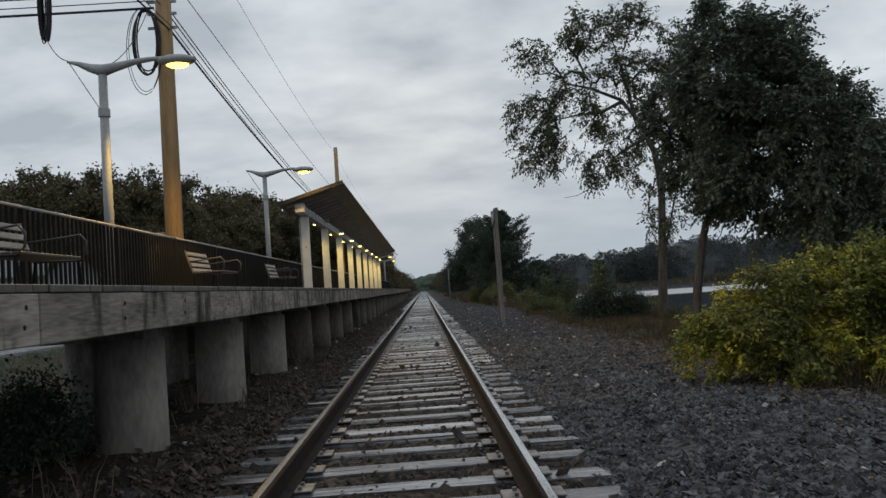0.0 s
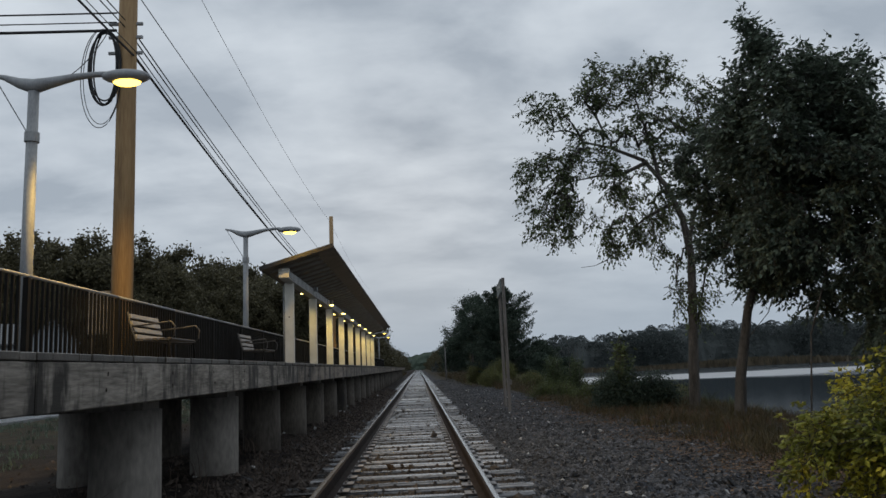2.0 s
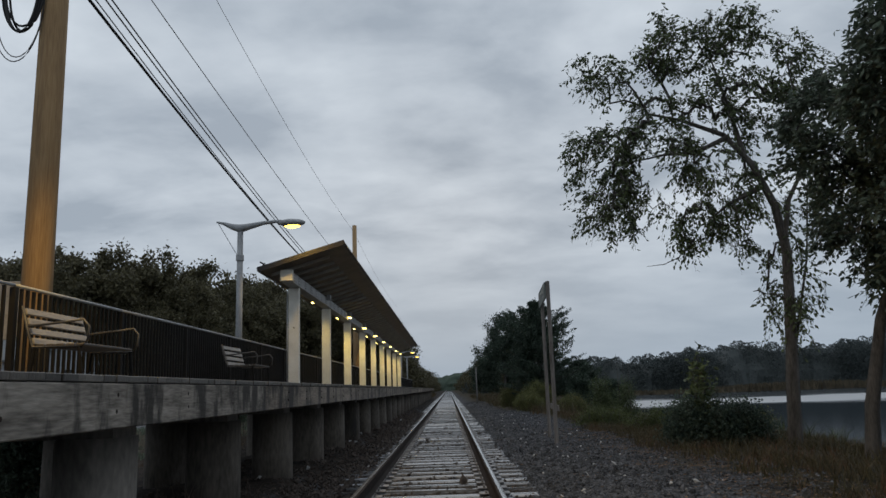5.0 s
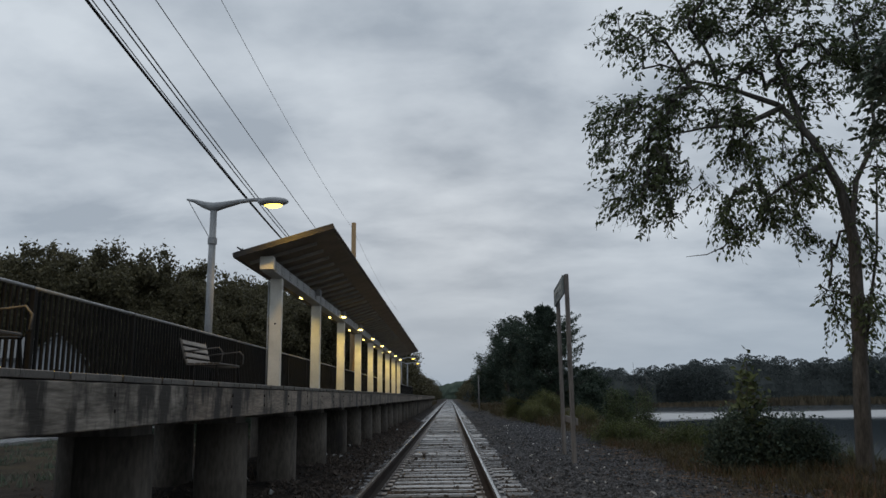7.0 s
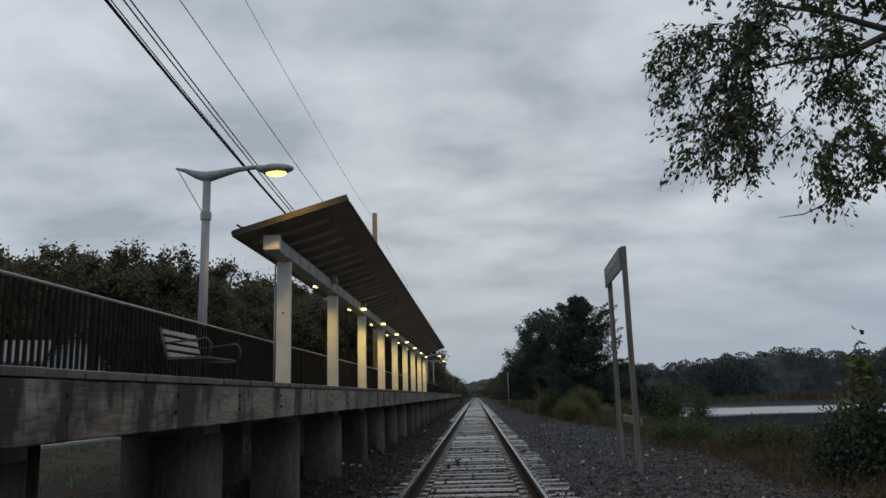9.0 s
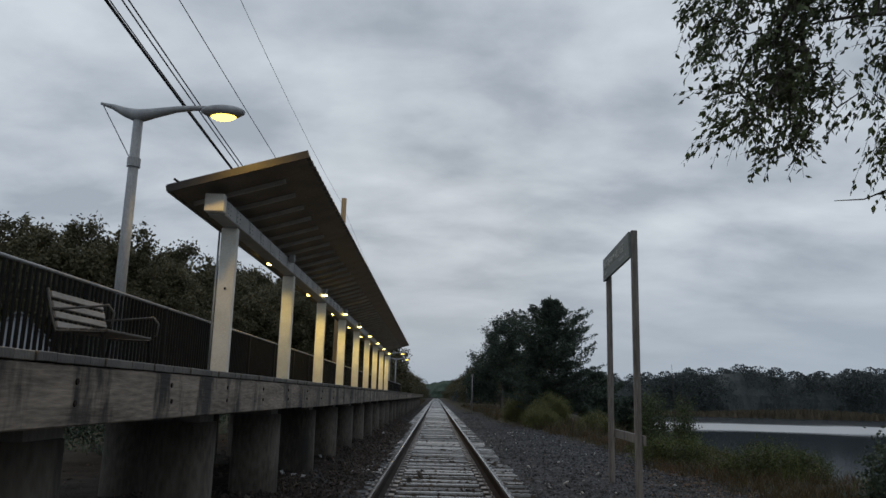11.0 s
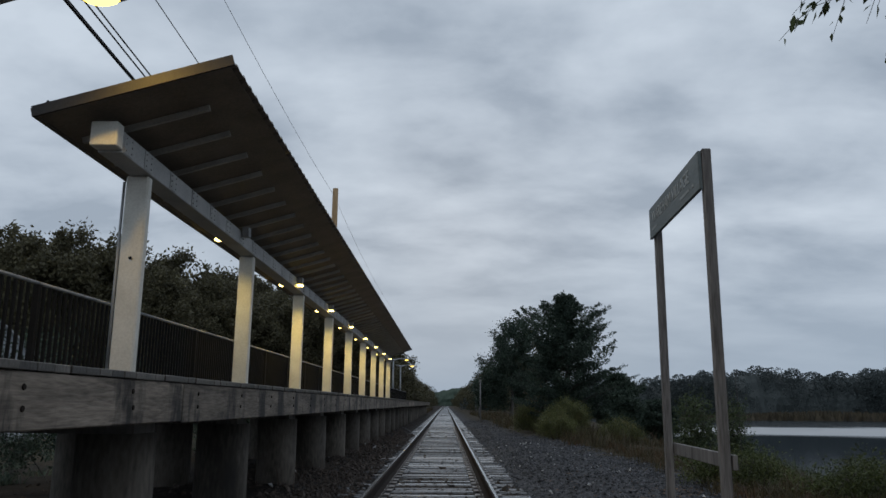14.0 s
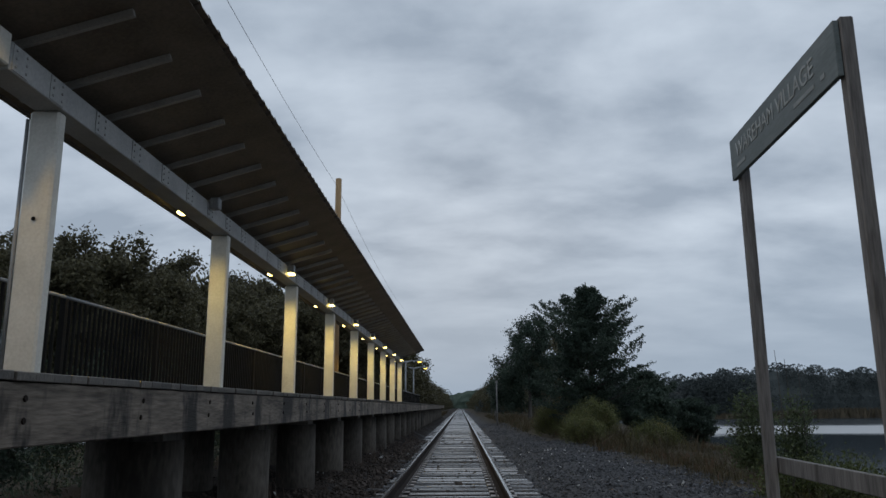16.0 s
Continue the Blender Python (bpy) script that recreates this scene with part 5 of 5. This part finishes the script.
for x in (-0.2, 0.2):
    part("leg", boxm(x - 0.03, x + 0.03, 0.021, 0.08, -0.4, 2.5), M_GREYWOOD, board)


# ---- benches ----
def bench(y0):
    bn = thing("bench", "platform bench with pale slats and curved grey metal arms", "bench", "platform benches", at=(-3.54, y0, PTOP - 0.012))
    for k in range(4):
        z = 0.46 + 0.095 * k
        x = -0.13 - 0.028 * k
        sl = part("back_slat", boxm(-0.012, 0.012, 0.02, 1.14, -0.032, 0.032, bevel=0.005), M_SLAT, bn)
        sl.location, sl.rotation_euler = (x, 0, z), (0, radians(-16), 0)
    for k in range(5):
        part("seat_slat", boxm(-0.10 + 0.095 * k, -0.025 + 0.095 * k, 0.02, 1.14, 0.405, 0.43, bevel=0.005), M_BENCHSEAT, bn)
    for y in (0.0, 1.16):
        pts = [(-0.24, y, 0.80), (-0.16, y, 0.50), (-0.12, y, 0.40), (0.34, y, 0.39), (0.40, y, 0.46), (0.41, y, 0.58), (0.35, y, 0.65), (0.18, y, 0.63), (-0.17, y, 0.60)]
        part("arm", tube(bmesh.new(), pts, 0.012, 8), M_ARM, bn, "curved grey metal arm", True)
        for x in (-0.10, 0.32):
            part("leg", tube(bmesh.new(), [(x, y, 0.395), (x + (0.05 if x > 0 else -0.05), y, 0.0)], 0.016, 8), M_BLACK, bn)
    return bn


for y in (9.76, 16.15, 22.56):
    bench(y)

# ---- small things on the canopy ----
part("conduit", tube(bmesh.new(), [(SX - 0.16, SY0 - 0.03, PTOP), (SX - 0.16, SY0 - 0.03, 3.68)], 0.016, 8), M_GALV, shelter, "grey conduit", True)
part("knob", cyl(bmesh.new(), (SX + 0.0, SY0 - 0.066, 2.78), (SX + 0.02, SY0 - 0.095, 2.78), 0.018, 0.012, 8), M_BLACK, shelter)
aerial = thing("roof_bracket", "small dark metal bracket on the canopy's back edge", "bracket", at=(-3.83, 26.05, 4.075))
part("bracket", tube(bmesh.new(), [(0, 0, -0.02), (-0.06, 0, 0.10), (-0.14, 0, 0.15)], 0.018, 6), M_BLACK, aerial)
part("bracket", tube(bmesh.new(), [(-0.11, 0, 0.02), (-0.02, 0, 0.12)], 0.014, 6), M_BLACK, aerial)

# ---- posts along the line ----
for x, y, h, rad in ((2.47, 69.8, 2.85, 0.05), (3.3, 91, 3.1, 0.06), (4.7, 134, 4.6, 0.09)):
    p = thing("track_post", "slim pale trackside post beside the gravel", "post", "trackside posts", at=(x, y, -0.2))
    part("post", cyl(bmesh.new(), (0, 0, -0.2), (0, 0, h), rad, rad * 0.85, 10), M_GREYWOOD, p, smooth=True)
    part("cap", boxm(-0.07, 0.07, -0.05, 0.05, h, h + 0.16), M_SLAT, p)
for x, y, h in ((6.05, 35.3, 2.35), (6.3, 35.5, 2.2), (6.4, 35.2, 2.05)):
    z = ground_z(x, y)
    stalk = new("dead_stalk", mesh_of("dead_stalk", tube(bmesh.new(), [(x, y, z - 0.1), (x + 0.02, y, z + h * 0.6), (x, y + 0.03, 2.2 - (2.35 - h))], [0.012, 0.009, 0.004], 5), M_BARK))
    tagged(stalk, "thin bare stalk rising above the shrubs", "stalk", "dead stalks")


# ---- ballast stones ----
def stones(name, zones, size, m, label, seed, lift=0.0):
    q = np.random.default_rng(seed)
    pos = []
    for x0, x1, y0, y1, per in zones:
        k = int((x1 - x0) * (y1 - y0) * per)
        pos.append(np.stack([q.uniform(x0, x1, k), q.uniform(y0, y1, k)], 1))
    pos = np.concatenate(pos)
    k = len(pos)
    z = np.array([ground_z(a, c) for a, c in pos]) + lift
    octa = np.array([(1, 0, 0), (-1, 0, 0), (0, 1, 0), (0, -1, 0), (0, 0, 1), (0, 0, -1)], float)
    tri = np.array([(0, 2, 4), (2, 1, 4), (1, 3, 4), (3, 0, 4), (2, 0, 5), (1, 2, 5), (3, 1, 5), (0, 3, 5)])
    v = octa[None] * q.uniform(0.55, 1.25, (k, 6, 1)) + q.normal(size=(k, 6, 3)) * 0.18
    s = size * np.exp(q.normal(size=k) * 0.35)
    v = v * s[:, None, None] * np.array([1, 1, 0.75])
    a = q.uniform(0, 6.28, k)
    c, n_ = np.cos(a), np.sin(a)
    x = v[:, :, 0] * c[:, None] - v[:, :, 1] * n_[:, None]
    y = v[:, :, 0] * n_[:, None] + v[:, :, 1] * c[:, None]
    tilt = q.normal(size=k) * 0.5
    v = np.stack([x, y, v[:, :, 2] + x * tilt[:, None]], 2)
    v += np.stack([pos[:, 0], pos[:, 1], z], 1)[:, None]
    f = (tri[None] + (np.arange(k) * 6)[:, None, None]).reshape(-1, 3)
    return tagged(raw(name, v.reshape(-1, 3), f, m), label, "gravel", kind="stuff")


stones("ballast", [(1.2, 4.0, 4, 11, 1250), (1.2, 3.3, 11, 17, 900), (3.3, 4.2, 11, 17, 260), (1.2, 3.3, 17, 26, 560), (3.3, 4.2, 17, 26, 200), (1.2, 4.2, 26, 48, 220), (1.2, 3.2, 48, 75, 70), (3.6, 4.5, 22, 36, 220), (4.0, 4.8, 5, 24, 150)], 0.0215, M_BALLAST, "loose grey track ballast between and beside the ties", 41)
stones("crib_ballast", [(-1.35, 1.25, 3, 16, 620), (-1.35, 1.25, 16, 32, 460), (-1.35, 1.25, 32, 60, 220)], 0.030, M_CRIB, "dirty brown ballast between the ties", 45, -0.012)
stones("dirt_litter", [(-1.9, -1.25, 4, 45, 300), (-3.2, -1.8, 4, 45, 60), (-6.0, -3.2, 6, 40, 12)], 0.024, M_DIRT, "dark earth clods and rubble under the platform edge", 42)
stones("dirt_litter", [(-1.6, -1.22, 4, 14, 520), (-1.6, -1.1, 14, 20, 420), (-1.6, -1.05, 20, 50, 260)], 0.026, M_DIRT, "dark earth and rubble over the tie ends", 46, 0.03)
stones("pale_stones", [(-2.4, -1.35, 6, 45, 1.2), (1.4, 3.6, 4, 45, 1.6)], 0.026, M_PALE, "scattered pale stones beside the track", 43, 0.02)



# ---- grass and weeds ----
def blades(name, zones, h, w, m, label, seed, lean=0.45):
    q = np.random.default_rng(seed)
    pos = []
    for x0, x1, y0, y1, per in zones:
        k = int((x1 - x0) * (y1 - y0) * per)
        tuft = np.stack([q.uniform(x0, x1, max(1, k // 14)), q.uniform(y0, y1, max(1, k // 14))], 1)
        pos.append(tuft[q.integers(0, len(tuft), k)] + q.normal(size=(k, 2)) * 0.10)
    pos = np.concatenate(pos)
    pos = pos[np.array([ground_z(a, c) > WATER_Z - 0.05 for a, c in pos])]
    k = len(pos)
    base = np.stack([pos[:, 0], pos[:, 1], np.array([ground_z(a, c) for a, c in pos]) - 0.01], 1)
    a = q.uniform(0, 6.28, k)
    side = np.stack([np.cos(a), np.sin(a), np.zeros(k)], 1) * w
    hh = h * q.uniform(0.4, 1.2, k)
    bend = q.normal(size=(k, 2)) * lean
    mid = base + np.stack([bend[:, 0] * hh * 0.35, bend[:, 1] * hh * 0.35, hh * 0.6], 1)
    tip = base + np.stack([bend[:, 0] * hh, bend[:, 1] * hh, hh], 1)
    v = np.stack([base - side, base + side, mid + side * 0.7, mid - side * 0.7, tip], 1).reshape(-1, 3)
    i = np.arange(k) * 5
    f = np.concatenate([np.stack([i, i + 1, i + 2], 1), np.stack([i, i + 2, i + 3], 1), np.stack([i + 3, i + 2, i + 4], 1)])
    return tagged(raw(name, v, f, m), label, "grass", kind="stuff")


blades("dry_grass", [(3.9, 5.2, 6, 30, 260), (5.0, 9.0, 8, 30, 170), (4.6, 11, 30, 48, 90), (4.0, 5.0, 32, 48, 110)], 0.22, 0.006, M_GRASS, "dry brown and green grass on the bank", 51)
blades("tall_weeds", [(7.5, 10.5, 24, 36, 30), (5.2, 8.0, 24, 30, 18), (9.5, 13, 38, 50, 14)], 0.42, 0.010, M_WEED, "tall pale weeds near the water", 52)
blades("track_weeds", [(-2.2, -1.4, 10, 50, 10), (-2.6, -1.7, 5, 24, 16)], 0.30, 0.005, M_DRYWEED, "dead stalks along the platform piers", 53)
blades("verge_weeds", [(3.0, 6.5, 54, 110, 22), (3.8, 6.5, 40, 56, 45), (-3.4, -1.9, 100, 150, 20)], 0.50, 0.010, M_GRASS, "dry weeds along the line", 55)
blades("lawn", [(-12.9, -6, 14, 60, 30)], 0.15, 0.012, M_LEAF2, "rough grass behind the platform", 54)


# ---- fallen leaves ----
q = np.random.default_rng(61)
k = 9700
px = np.concatenate([q.uniform(-1.2, 1.2, 500), q.uniform(1.3, 5.5, 1000), 3.9 + q.normal(size=3200) * 0.45, 3.9 + q.normal(size=5000) * 0.55])
py = np.concatenate([q.uniform(4, 34, 1500), 13.2 + q.normal(size=3200) * 2.0, q.uniform(10, 30, 5000)])
pz = np.array([ground_z(a, c) for a, c in zip(px, py)]) + 0.035
v, f = leaf_mesh(np.stack([px, py, pz], 1), 0.05, r=q)
v = v.reshape(-1, 4, 3)
v[:, :, 2] = pz[:, None] + (v[:, :, 2] - pz[:, None]) * 0.3
tagged(raw("fallen_leaves", v.reshape(-1, 3), f, M_DEADLEAF), "fallen brown leaves on the gravel", "leaves", kind="stuff")
